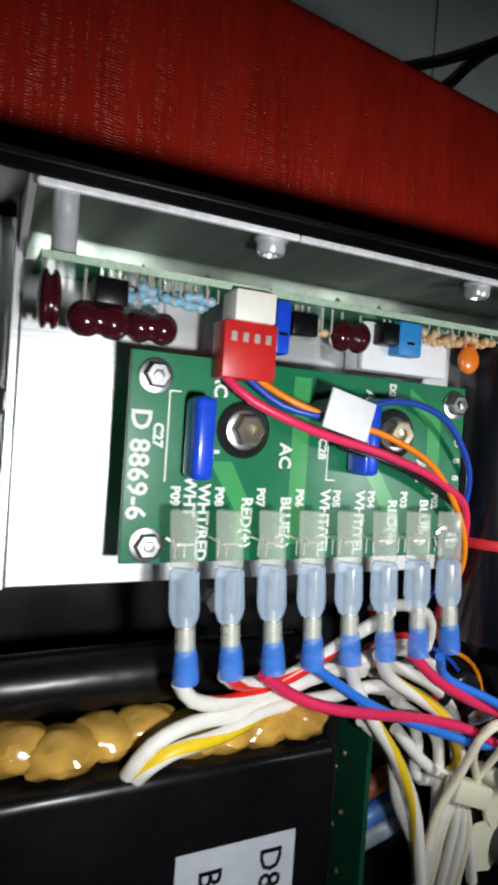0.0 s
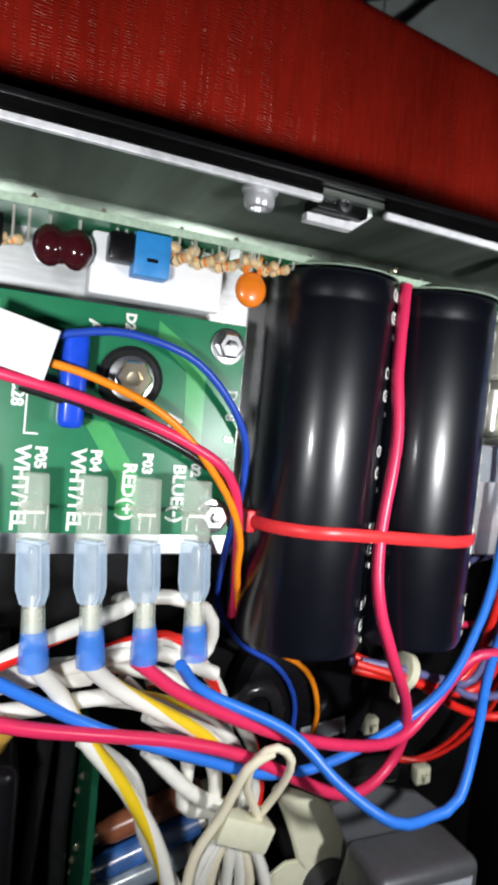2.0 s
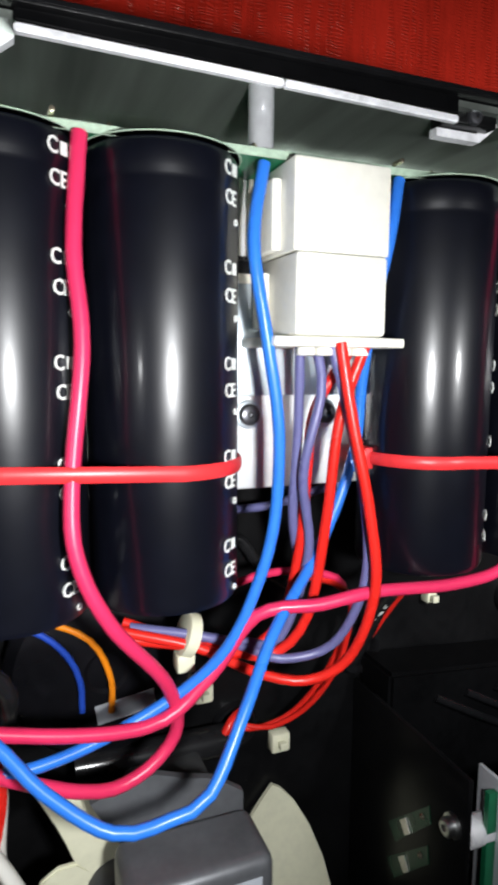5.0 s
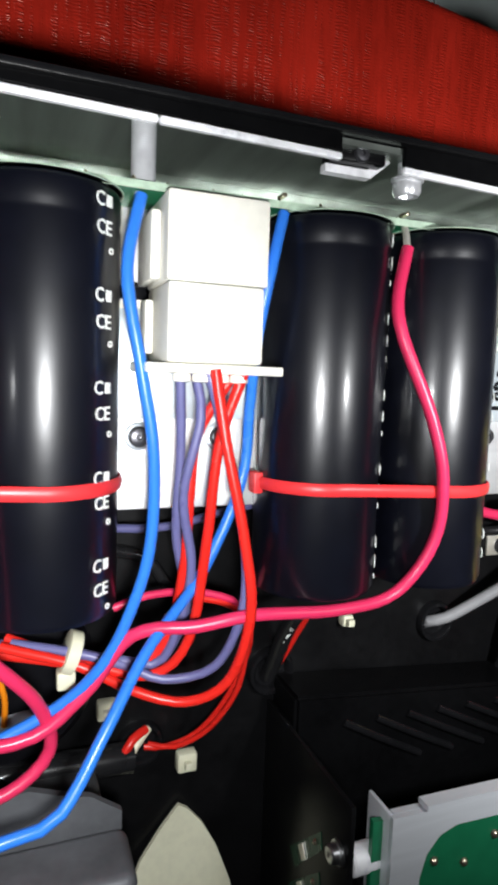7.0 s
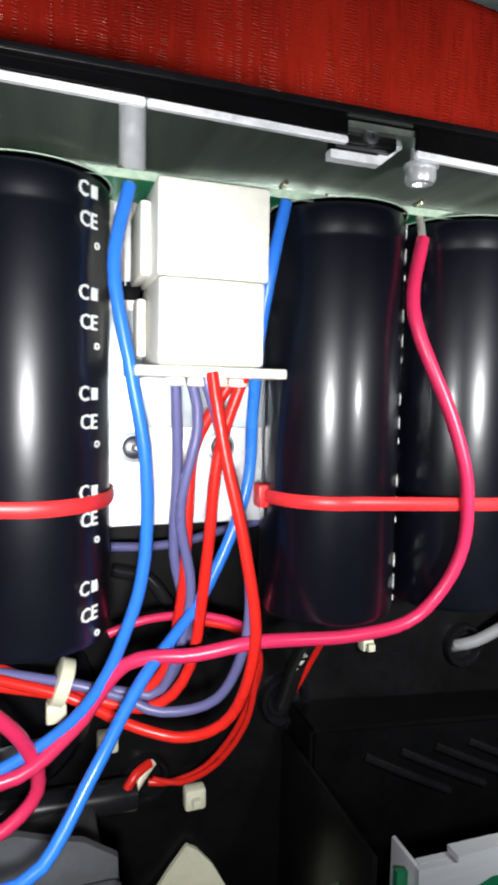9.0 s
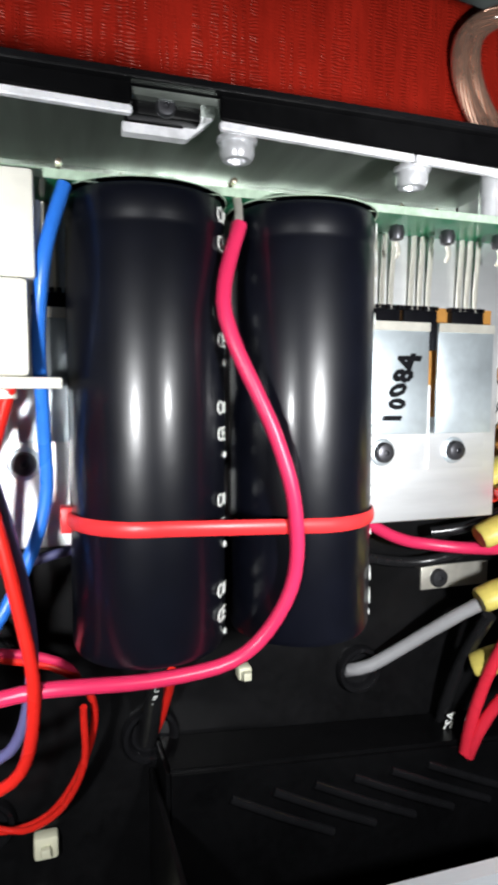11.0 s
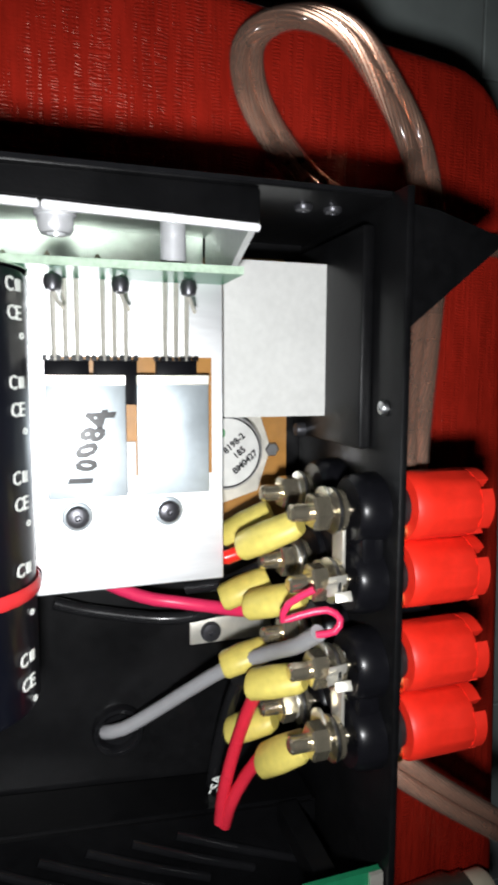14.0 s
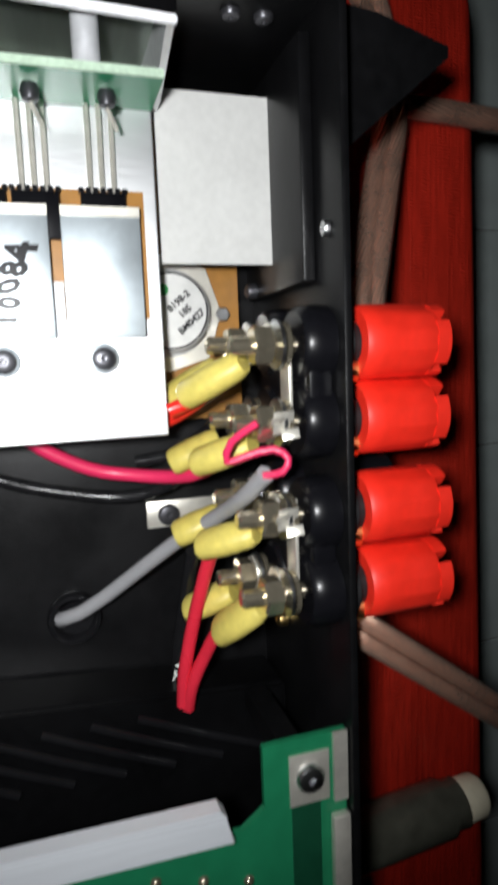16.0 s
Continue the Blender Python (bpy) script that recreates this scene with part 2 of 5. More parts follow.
def smooth_path(points, step=0.003):
    """Points on a smooth curve through the given ones."""
    p = [Vector(q) for q in points]
    p = [2 * p[0] - p[1]] + p + [2 * p[-1] - p[-2]]
    out = []
    for a, b, c, d in zip(p, p[1:], p[2:], p[3:]):
        n = max(2, min(14, int((c - b).length / step)))
        for k in range(n):
            t = k / n
            out.append(0.5 * (2 * b + (c - a) * t + (2 * a - 5 * b + 4 * c - d) * t * t + (3 * b - a - 3 * c + d) * t ** 3))
    out.append(p[-2])
    return out


def tube(points, r, seg=10, stripe=0, twist=0.0, step=0.003, flat=1.0, closed=False, caps=True, bm=None):
    """A wire along a smooth curve; stripe: how many of its sides take the second material, winding by twist per metre."""
    pts = points if closed else smooth_path(points, step)
    own = bmesh.new()
    n = len(pts)
    tang = [((pts[(i + 1) % n] - pts[i - 1]) if closed or 0 < i < n - 1 else (pts[min(i + 1, n - 1)] - pts[max(i - 1, 0)])).normalized() for i in range(n)]
    side = tang[0].orthogonal().normalized()
    if flat != 1.0:
        side = Vector((0, 1, 0))
    rings, length = [], 0.0
    for i, (p, t) in enumerate(zip(pts, tang)):
        side = (side - t * side.dot(t)).normalized()
        up = t.cross(side)
        length += (p - pts[i - 1]).length if i else 0
        w = twist * length
        rings.append([own.verts.new(p + r * (math.cos(2 * math.pi * k / seg + w) * side + flat * math.sin(2 * math.pi * k / seg + w) * up)) for k in range(seg)])
    pairs = list(zip(rings, rings[1:])) + ([(rings[-1], rings[0])] if closed else [])
    for a, b in pairs:
        for k in range(seg):
            j = (k + 1) % seg
            f = own.faces.new((a[k], a[j], b[j], b[k]))
            f.material_index = 1 if k < stripe else 0
    if caps and not closed:
        own.faces.new(rings[0]), own.faces.new(rings[-1])
    bmesh.ops.recalc_face_normals(own, faces=own.faces)
    return merge(bm, own)


def wire(name, label, colour, r, points, stripe="", twist=60.0, group="", category="wire"):
    mats = [WIRE[colour]] + ([WIRE[stripe]] if stripe else [])
    return single(name, tube(points, r, 12 if stripe else 10, 3 if stripe else 0, twist), mats, points[0], label, category, group)


def speaker_cable(points, r, label):
    """Twisted copper strands in a clear jacket."""
    ob = thing("speaker_cable", points[0], label, "cable", "speaker cables")
    path = smooth_path(points, 0.0022)
    tang = [(path[min(i + 1, len(path) - 1)] - path[max(i - 1, 0)]).normalized() for i in range(len(path))]
    side, length, rows = tang[0].orthogonal().normalized(), 0.0, [[] for _ in range(14)]
    for i, (p, t) in enumerate(zip(path, tang)):
        side = (side - t * side.dot(t)).normalized()
        up = t.cross(side)
        length += (p - path[i - 1]).length if i else 0
        for k in range(14):
            a = 2 * math.pi * k / 14 + 70 * length
            rows[k].append(p + 0.66 * r * (math.cos(a) * side + math.sin(a) * up))
    own = bmesh.new()
    for row_ in rows:
        tube(row_, 0.20 * r, 6, step=1.0, bm=own)
    part("copper_strands", own, COPPER, ob, "twisted bright copper strands")
    part("jacket", tube(points, r, 14, step=0.0022), JACKET, ob, "clear vinyl jacket")
    return ob


def letters(text, size, m, thick=0.00008, bold=0.00008):
    """A text as mesh, lying in the plane of the pose m."""
    cu = bpy.data.curves.new("t", "FONT")
    cu.body, cu.size, cu.extrude, cu.align_x, cu.align_y, cu.resolution_u, cu.offset = text, size, thick, "CENTER", "CENTER", 2, bold
    ob = bpy.data.objects.new("t", cu)
    me = bpy.data.meshes.new_from_object(ob)
    bm = bmesh.new()
    bm.from_mesh(me)
    bpy.data.objects.remove(ob)
    bpy.data.curves.remove(cu)
    bpy.data.meshes.remove(me)
    return turned(bm, m)


def prism(outline, z0, z1, bm=None, m=None):
    """A flat plate of that outline between two heights."""
    own = bmesh.new()
    low = [own.verts.new((x, y, z0)) for x, y in outline]
    high = [own.verts.new((x, y, z1)) for x, y in outline]
    own.faces.new(low[::-1]), own.faces.new(high)
    for k in range(len(outline)):
        j = (k + 1) % len(outline)
        own.faces.new((low[k], low[j], high[j], high[k]))
    bmesh.ops.recalc_face_normals(own, faces=own.faces)
    if m is not None:
        turned(own, m)
    return merge(bm, own)


def screw(name, at, axis, r, parent, mat=STEEL, h=0.0014, label=""):
    """A pan head with a cross recess shown as two dark grooves' walls."""
    bm = lathe([(r, 0), (r, h * 0.5), (r * 0.85, h * 0.85), (r * 0.5, h), (r * 0.28, h), (r * 0.22, h * 0.45), (0, h * 0.4)], at, axis, 20)
    return part(name, bm, mat, parent, label)


# ---- the room, the tiled floor and the red cabinet ----
FLOOR_Z, TOP_Z = -0.185, -0.021
single("ground", box(-3, 3, -3, 3, FLOOR_Z - 0.05, FLOOR_Z - 0.002), GROUT, (0, 0, FLOOR_Z), "pale grout bed under grey floor tiles", "floor", kind="structure")
floor = thing("floor", (0, 0, FLOOR_Z), "grey glazed floor tiles in the dark", "floor", kind="structure")
single("ceiling", box(-3, 3, -3, 3, 2.0, 2.1), PLASTER, (0, 0, 2), "plain plaster ceiling", "ceiling", kind="structure")
for i, (x0, x1, y0, y1) in enumerate(((-3.1, -3, -3, 3), (3, 3.1, -3, 3), (-3.1, 3.1, -3.1, -3), (-3.1, 3.1, 3, 3.1))):
    single(f"wall_{'west east south north'.split()[i]}", box(x0, x1, y0, y1, FLOOR_Z, 2.0), PLASTER, (x0, y0, FLOOR_Z), "plain grey plaster wall", "wall", kind="structure")


def rounded_outline(x0, x1, y0, y1, r, n=8):
    out = []
    for cx, cy, a in ((x1 - r, y1 - r, 0), (x0 + r, y1 - r, 90), (x0 + r, y0 + r, 180), (x1 - r, y0 + r, 270)):
        out += [(cx + r * math.cos(radians(a + 90 * k / n)), cy + r * math.sin(radians(a + 90 * k / n))) for k in range(n + 1)]
    return out


cabinet = thing("speaker_cabinet", (0.2, 0, FLOOR_Z + 0.001), "low cabinet covered in red woven-grain vinyl", "cabinet")
bm = prism([(-0.30, 0.2330), (-0.30, -0.30), (0.5365, -0.30), (0.5245, 0.1455)], FLOOR_Z + 0.001, TOP_Z)
bmesh.ops.bevel(bm, geom=[e for e in bm.edges if abs(e.verts[0].co.z - e.verts[1].co.z) > 0.1], offset=0.026, segments=8, affect="EDGES", profile=0.5)
bmesh.ops.bevel(bm, geom=[e for e in bm.edges if all(abs(v.co.z - TOP_Z) < 1e-5 for v in e.verts)], offset=0.007, segments=4, affect="EDGES", profile=0.5)
part("body", bm, RED_VINYL, cabinet)

# ---- the amplifier's case ----
case = thing("amplifier_case", (0.2, -0.05, TOP_Z), "black powder-coated steel amplifier case without its lid", "amplifier case")
part("base_plate", box(-0.03, 0.4315, -0.30, 0.0758, -0.0015, 0.0), BLACK_STEEL, case, smooth=False)
bm = box(-0.03, 0.4315, 0.0740, 0.0756, 0.0, 0.0546, 0.0004)
side_wall = part("side_wall", bm, BLACK_STEEL, case)
part("rim", box(-0.03, 0.4290, 0.0744, 0.0754, 0.0547, 0.0550, 0.0001, 1), LOUVRE, side_wall, "glossy worn top rim")
bm = box(0.4295, 0.4315, -0.30, 0.0755, 0.0, 0.0605, 0.0006)
rear = part("rear_panel", bm, BLACK_STEEL, case)
part("corner_gusset", prism([(0.4316, 0.0750), (0.4440, 0.0735), (0.4618, 0.0685), (0.4618, 0.0660), (0.4316, 0.0415)], 0.0490, 0.0508), BLACK_STEEL, case)
part("front_panel", box(-0.032, -0.03, -0.30, 0.079, 0, 0.055), BLACK_STEEL, case)
part("side_wall", box(-0.03, 0.4295, -0.302, -0.30, 0, 0.055), BLACK_STEEL, case)
for x, y in ((-0.01, 0.05), (0.41, 0.05), (-0.01, -0.27), (0.41, -0.27)):
    part("foot", lathe([(0.008, 0), (0.010, 0.003), (0.010, 0.0195)], (x, y, TOP_Z), "z"), BRIDGE_BLACK, case, "black rubber foot")
for x0, x1, y0, y1 in ((-0.0300, 0.1815, 0.0718, 0.0718), (0.1990, 0.2935, 0.0717, 0.0700), (0.3105, 0.3985, 0.0694, 0.0668)):
    flange = prism([(x0, y0), (x1, y1), (x1, 0.0739), (x0, 0.0739)], 0.0520, 0.0532)
    bmesh.ops.bevel(flange, geom=flange.edges[:], offset=0.0003, segments=2, affect="EDGES")
    part("top_flange", flange, COVER, case)
# inner flange with its screw, on the rear panel's upper corner
part("inner_flange", box(0.4262, 0.4294, 0.0165, 0.070, 0.004, 0.047, 0.0008), BLACK_STEEL, case)
screw("screw", (0.4293, 0.027, 0.0535), "-x", 0.0018, case)
screw("screw", (0.4262, 0.0313, 0.0226), "-x", 0.0022, case, DARK_SCREW, 0.003)
screw("screw", (0.4262, 0.0185, 0.0120), "-x", 0.0022, case, DARK_SCREW, 0.003)
screw("screw", (0.4125, 0.0739, 0.043), "-y", 0.0022, case, DARK_SCREW)
screw("screw", (0.4200, 0.0739, 0.043), "-y", 0.0022, case, DARK_SCREW)
screw("screw", (0.4293, -0.075, 0.020), "-x", 0.0022, case, BRASS, 0.003)

# raised vented cover on the base plate
cover = thing("vented_cover", (0.36, -0.12, 0), "raised black steel cover with slanted vent slots", "cover")
shell = prism([(0.3050, -0.0840), (0.4290, -0.0950), (0.4290, -0.1700), (0.3050, -0.1700)], 0.0002, 0.0190)
bmesh.ops.bevel(shell, geom=shell.edges[:], offset=0.0012, segments=2, affect="EDGES")
part("shell", shell, COVER, cover)
for k in range(6):
    a = Vector((0.3225 + 0.0125 * k, -0.0948 - 0.0004 * k, 0.0192))
    b = a + Vector((0.0310 + 0.0012 * k, -0.0166, 0))
    part("vent_slot", tube([a, (a + b) / 2 + Vector((0, 0, 0.0006)), b], 0.0014, 10), LOUVRE, cover)
panel = thing("steel_partition", (0.304, -0.13, 0.0), "upright black steel partition with slanted slots beside the second heat sink", "partition")
part("plate", box(0.3030, 0.3046, -0.2000, -0.0935, 0.0002, 0.0580, 0.0005), BLACK_STEEL, panel)
sideways = Matrix(((0, 0, 1, 0), (1, 0, 0, 0), (0, 1, 0, 0), (0, 0, 0, 1)))
for k in range(3):
    y = -0.0125 * k
    slot = part("slot", turned(prism([(y - 0.1300, 0.0240), (y - 0.1110, 0.0430), (y - 0.1160, 0.0440), (y - 0.1340, 0.0280)], 0.3026, 0.3029), sideways), PCB_DARK, panel, "slot showing a dark green board")
    part("contact", turned(prism([(y - 0.1245, 0.0305), (y - 0.1220, 0.0330), (y - 0.1255, 0.0355), (y - 0.1275, 0.0335)], 0.3020, 0.3025), sideways), TIN, slot, "pale tinned contact")
    part("solder_joint", lathe([(0.0010, 0), (0.0007, 0.0006), (0, 0.0010)], (0.3025, y - 0.1160, 0.0405), "-x", 8), CHROME, slot)
part("screw", lathe([(0.0034, 0), (0.0034, 0.0008), (0.0026, 0.0010), (0.0026, 0.0026), (0.0020, 0.0032), (0.0010, 0.0032), (0, 0.0024)], (0.3029, -0.1095, 0.0530), "-x", 12), STEEL, panel, "bright zinc screw")
for x, y, r in ((0.3710, -0.0728, 0.0078), (0.3035, -0.0830, 0.0085), (0.2590, -0.1010, 0.0075)):
    bm = lathe([(r, 0), (r, 0.0014), (r * 0.93, 0.0028), (r * 0.80, 0.0030), (r * 0.70, 0.0022), (r * 0.66, 0.0004), (0, 0.0003)], (x, y, 0.0), "z", 32)
    single("grommet", bm, LOUVRE, (x, y, 0), "black rubber grommet set in the base plate", "grommet", "cable holes")
for x, y, w in ((0.3315, -0.0674, 0.0021), (0.2740, -0.1090, 0.0033), (0.2480, -0.0870, 0.0030)):
    pad = thing("mounting_pad", (x, y, 0), "small milky nylon stand-off pad on the base plate", "pad", "nylon pads")
    part("body", box(x - w, x + w, y - w, y + w, 0.0001, 0.0045, 0.0009), FAN_WHITE, pad)
    part("catch", box(x - 0.0012, x + 0.0012, y - 0.0012, y + 0.0012, 0.0045, 0.0066, 0.0003), FAN_WHITE, pad)

# ---- heat-sink bracket: flat plate, upright face and bright lip ----
PLATE_Z = 0.0310
bracket = thing("heatsink_bracket", (0.22, 0.03, 0.0), "brushed aluminium L-shaped heat-sink bracket with cut-out tabs", "bracket")
part("plate", box(0.0430, 0.3962, -0.0180, 0.0600, PLATE_Z - 0.0020, PLATE_Z, 0.0003), ALU, bracket, smooth=False)
part("upright_face", box(0.0430, 0.3975, 0.0722, 0.0736, 0.0102, 0.0520), ALU_REFLECT, bracket, smooth=False)
for x0, x1, y0, y1 in ((0.0430, 0.1040, 0.0700, 0.0700), (0.1043, 0.1815, 0.0700, 0.0700), (0.1990, 0.2500, 0.0699, 0.0690), (0.2503, 0.2935, 0.0690, 0.0682), (0.3105, 0.3540, 0.0676, 0.0664), (0.3543, 0.3985, 0.0664, 0.0650)):
    lip = prism([(x0, y0), (x1, y1), (x1, y1 + 0.0015), (x0, y0 + 0.0015)], 0.0516, 0.0534)
    bmesh.ops.bevel(lip, geom=lip.edges[:], offset=0.0003, segments=2, affect="EDGES")
    part("lip", lip, ALU_EDGE, bracket)
part("foot_flange", box(0.0430, 0.3962, 0.0560, 0.0738, 0.0085, 0.0101), ALU_REFLECT, bracket, smooth=False)
for x in (0.1810, 0.2925):
    tab = prism([(0.0000, 0.0674), (0.0128, 0.0674), (0.0182, 0.0718), (0.0182, 0.0736), (0.0166, 0.0736), (0.0118, 0.0693), (0.0000, 0.0693)], 0.0440, 0.0466)
    turned(tab, Matrix.Translation((x, 0, 0)))
    tab_ob = part("bent_tab", tab, ALU_EDGE, bracket)
    part("clip", box(x + 0.0006, x + 0.0150, 0.0696, 0.0738, 0.0430, 0.0500, 0.0006), COVER, tab_ob, "black steel clip behind the tab")
    screw("screw", (x + 0.0078, 0.0714, 0.0500), "z", 0.0020, tab_ob, DARK_SCREW)
part("end_flange", prism([(0.0425, 0.0735), (0.0425, -0.0180), (0.0410, -0.0180), (0.0410, 0.0735)], PLATE_Z - 0.002, PLATE_Z + 0.0012), ALU, bracket)
part("end_flange", turned(prism([(0.0735, PLATE_Z), (0.0735, 0.052), (0.060, PLATE_Z)], -0.0008, 0.0008), Matrix(((0, 0, 1, 0.0424), (1, 0, 0, 0), (0, 1, 0, 0), (0, 0, 0, 1)))), ALU, bracket)
part("end_flange", turned(prism([(0.0722, 0.0104), (0.0722, 0.0518), (0.0660, 0.0518), (0.0586, PLATE_Z + 0.0010), (0.0586, 0.0104)], -0.0008, 0.0008), Matrix(((0, 0, 1, 0.3975), (1, 0, 0, 0), (0, 1, 0, 0), (0, 0, 0, 1)))), ALU, bracket)
for x, y in ((0.0990, 0.0668), (0.1680, 0.0668), (0.3155, 0.0640), (0.3569, 0.0628)):
    shank = 0.0721 - y
    post = part("screw_boss", lathe([(0.0026, 0), (0.0026, shank - 0.0045), (0.0042, shank - 0.0043), (0.0042, shank - 0.0036), (0.0036, shank - 0.0033), (0.0036, shank - 0.0010), (0.0030, shank), (0.0019, shank), (0.0016, shank - 0.0010), (0, shank - 0.0010)], (x, 0.0721, 0.0475), "-y", 20), BOSS, bracket)
for x in (0.0500, 0.2487, 0.3814):
    part("standoff", lathe([(0.0028, 0), (0.0028, 0.0132)], (x, 0.0722, 0.0440), "-y", 20), BOSS, bracket, "round nickel stand-off")
for x in (0.2509, 0.2721, 0.3600, 0.3818, 0.2940, 0.3150):
    washer = part("washer", lathe([(0.0036, 0), (0.0036, 0.0004), (0.0032, 0.0007)], (x, 0.001, PLATE_Z + 0.0006), "z", 20), ZINC, bracket)
    screw("screw", (x, 0.001, PLATE_Z + 0.0013), "z", 0.0027, washer, DARK_SCREW, 0.0020)

# clamp plates, brown insulator and power transistors on the plate
for x0, x1 in ((0.2440, 0.2690), (0.2705, 0.2830), (0.3530, 0.3722), (0.3736, 0.3922)):
    clamp = thing("clamp_plate", ((x0 + x1) / 2, 0.02, PLATE_Z), "flat zinc-plated clamp plate over a power transistor", "clamp plate", "clamp plates")
    part("plate", box(x0 + 0.0006, x1 - 0.0006, 0.0058, 0.0345, PLATE_Z + 0.0026, PLATE_Z + 0.0036, 0.0003), ZINC, clamp)
    part("bent_edge", box(x0 + 0.0006, x1 - 0.0006, 0.0322, 0.0345, PLATE_Z + 0.0037, PLATE_Z + 0.0040, 0.0001, 1), TIN, clamp, "bright bent edge")
    part("foot", box(x0 + 0.0006, x1 - 0.0006, -0.0040, 0.0056, PLATE_Z + 0.0001, PLATE_Z + 0.0006), ALU, clamp)
for xs in (0.2480, 0.2565, 0.2770, 0.3585, 0.3695, 0.3840):
    tr = thing("power_transistor", (xs, 0.035, PLATE_Z), "black flat power transistor with three tinned legs", "transistor", "power transistors")
    part("body", box(xs - 0.0050, xs + 0.0050, 0.0275, 0.0378, PLATE_Z + 0.0002, PLATE_Z + 0.0025, 0.0004), BLACK_PL, tr)
    for k in (-1, 0, 1):
        x = xs + 0.0026 * k
        leg = tube([(x, 0.0376, PLATE_Z + 0.0015), (x, 0.043, PLATE_Z + 0.0016), (x, 0.050, PLATE_Z + 0.0022), (x, 0.0562, PLATE_Z + 0.0026)], 0.0006, 6)
        part("leg", leg, TIN, tr)
    for k in range(7):
        x = xs - 0.0048 + 0.0016 * k
        part("tooth", box(x - 0.0005, x + 0.0005, 0.0378, 0.0388, PLATE_Z + 0.0002, PLATE_Z + 0.0024), BLACK_PL, tr)
single("spacer_strip", box(0.3717, 0.3741, 0.0060, 0.0185, PLATE_Z + 0.0002, PLATE_Z + 0.0009, 0.0002), WHITE_TAG, (0.3729, 0.012, PLATE_Z), "white spacer strip between two clamp plates", "spacer")
ins = single("insulator_sheet", box(0.3565, 0.3932, 0.0100, 0.0388, PLATE_Z + 0.00002, PLATE_Z + 0.00014), BROWN_INS, (0.37, 0.03, PLATE_Z), "thin brown insulator sheet under the transistors", "insulator")
mark = thing("marker_writing", (0.3630, 0.0170, PLATE_Z + 0.0037), "black felt-pen number written on the clamp plate", "writing")
for k, (s, size, lean, up) in enumerate((("1", 0.0066, 70, 0.0), ("0", 0.0058, 62, 0.0004), ("0", 0.0064, 84, -0.0003), ("8", 0.0070, 66, 0.0002), ("4", 0.0086, 72, 0.0010))):
    m = Matrix.Translation((0.3612 + 0.0009 * k + up, 0.0100 + 0.0036 * k, PLATE_Z + 0.0038)) @ Matrix.Rotation(radians(lean), 4, "Z") @ Matrix(((1, -0.35, 0, 0), (0, 1, 0, 0), (0, 0, 1, 0), (0, 0, 0, 1)))
    part("digit", letters(s, size, m, 0.00005, 0.00034), BLACK_PL, mark)

# brown lower insulator with a round metal-can transistor beyond the bracket's end
low = single("insulator_board", prism(rounded_outline(0.3965, 0.4222, -0.0165, 0.068, 0.002), 0.0002, 0.0080), BROWN_INS, (0.41, 0.02, 0), "brown phenolic insulator board under the bracket", "insulator")
can = thing("metal_can_transistor", (0.4010, 0.0130, 0.008), "round tinned metal-can power transistor with printed marks", "transistor")
part("flange", prism([(0.386, 0.013), (0.392, 0.000), (0.401, -0.003), (0.4125, 0.0005), (0.4165, 0.013), (0.4125, 0.0250), (0.401, 0.029), (0.392, 0.026)], 0.0082, 0.0098), TIN, can)
part("cap", lathe([(0.0120, 0), (0.0120, 0.0010), (0.0108, 0.0014), (0.0108, 0.0060), (0.0100, 0.0068), (0, 0.0070)], (0.4010, 0.0130, 0.0098), "z", 36), CAN, can)
part("rim_line", tube([Vector((0.4010 + 0.0098 * math.cos(math.pi * k / 20), 0.0130 + 0.0098 * math.sin(math.pi * k / 20), 0.0169)) for k in range(40)], 0.00022, 6, closed=True), BLACK_PL, can, "dark rim line")
part("paint_dot", lathe([(0.0016, 0), (0.0016, 0.0002), (0, 0.0002)], (0.3990, 0.0185, 0.0169), "z", 14), PCB_LIGHT, can, "green paint dot")
for k, s in enumerate(("8198-2", "185", "BM0427")):
    m = Matrix.Translation((0.4040 + 0.0016 * k - 0.0008, 0.0155 - 0.0027 * k, 0.0169)) @ Matrix.Rotation(radians(40), 4, "Z")
    part("print", letters(s, 0.0026, m), BLACK_PL, can)
single("card_sheet", turned(prism(rounded_outline(-0.0148, 0.0148, -0.0202, 0.0202, 0.0004, 2), -0.0005, 0.0005), Matrix.Translation((0.4125, 0.0437, 0.0262))), CARD, (0.4125, 0.0437, 0.0262), "small piece of stiff grey card lying across the case", "card")
for x, y in ((0.4060, -0.0101), (0.4170, 0.0125)):
    nut = thing("hex_screw", (x, y, 0.008), "zinc hexagon screw in the brown insulator", "screw", "insulator screws")
    part("head", lathe([(0.0022, 0), (0.0022, 0.0018), (0.0018, 0.0022), (0, 0.0022)], (x, y, 0.0081), "z", 6), STEEL, nut)

left = thing("end_plate", (0.02, 0.03, 0.0), "dull aluminium heat-sink end plate with zinc screws", "plate")
part("plate", box(-0.026, 0.0424, -0.0150, 0.0722, 0.0040, 0.0200, 0.0005), ALU, left)
for y in (0.0262, 0.0075):
    part("hex_nut", lathe([(0.0036, 0), (0.0036, 0.0022), (0.0030, 0.0027), (0, 0.0027)], (0.0395, y, 0.0201), "z", 6), STEEL, left)
part("insulator", box(-0.026, 0.0420, -0.0145, -0.0010, 0.0201, 0.0206), BROWN_INS, left, "brown insulator strip")

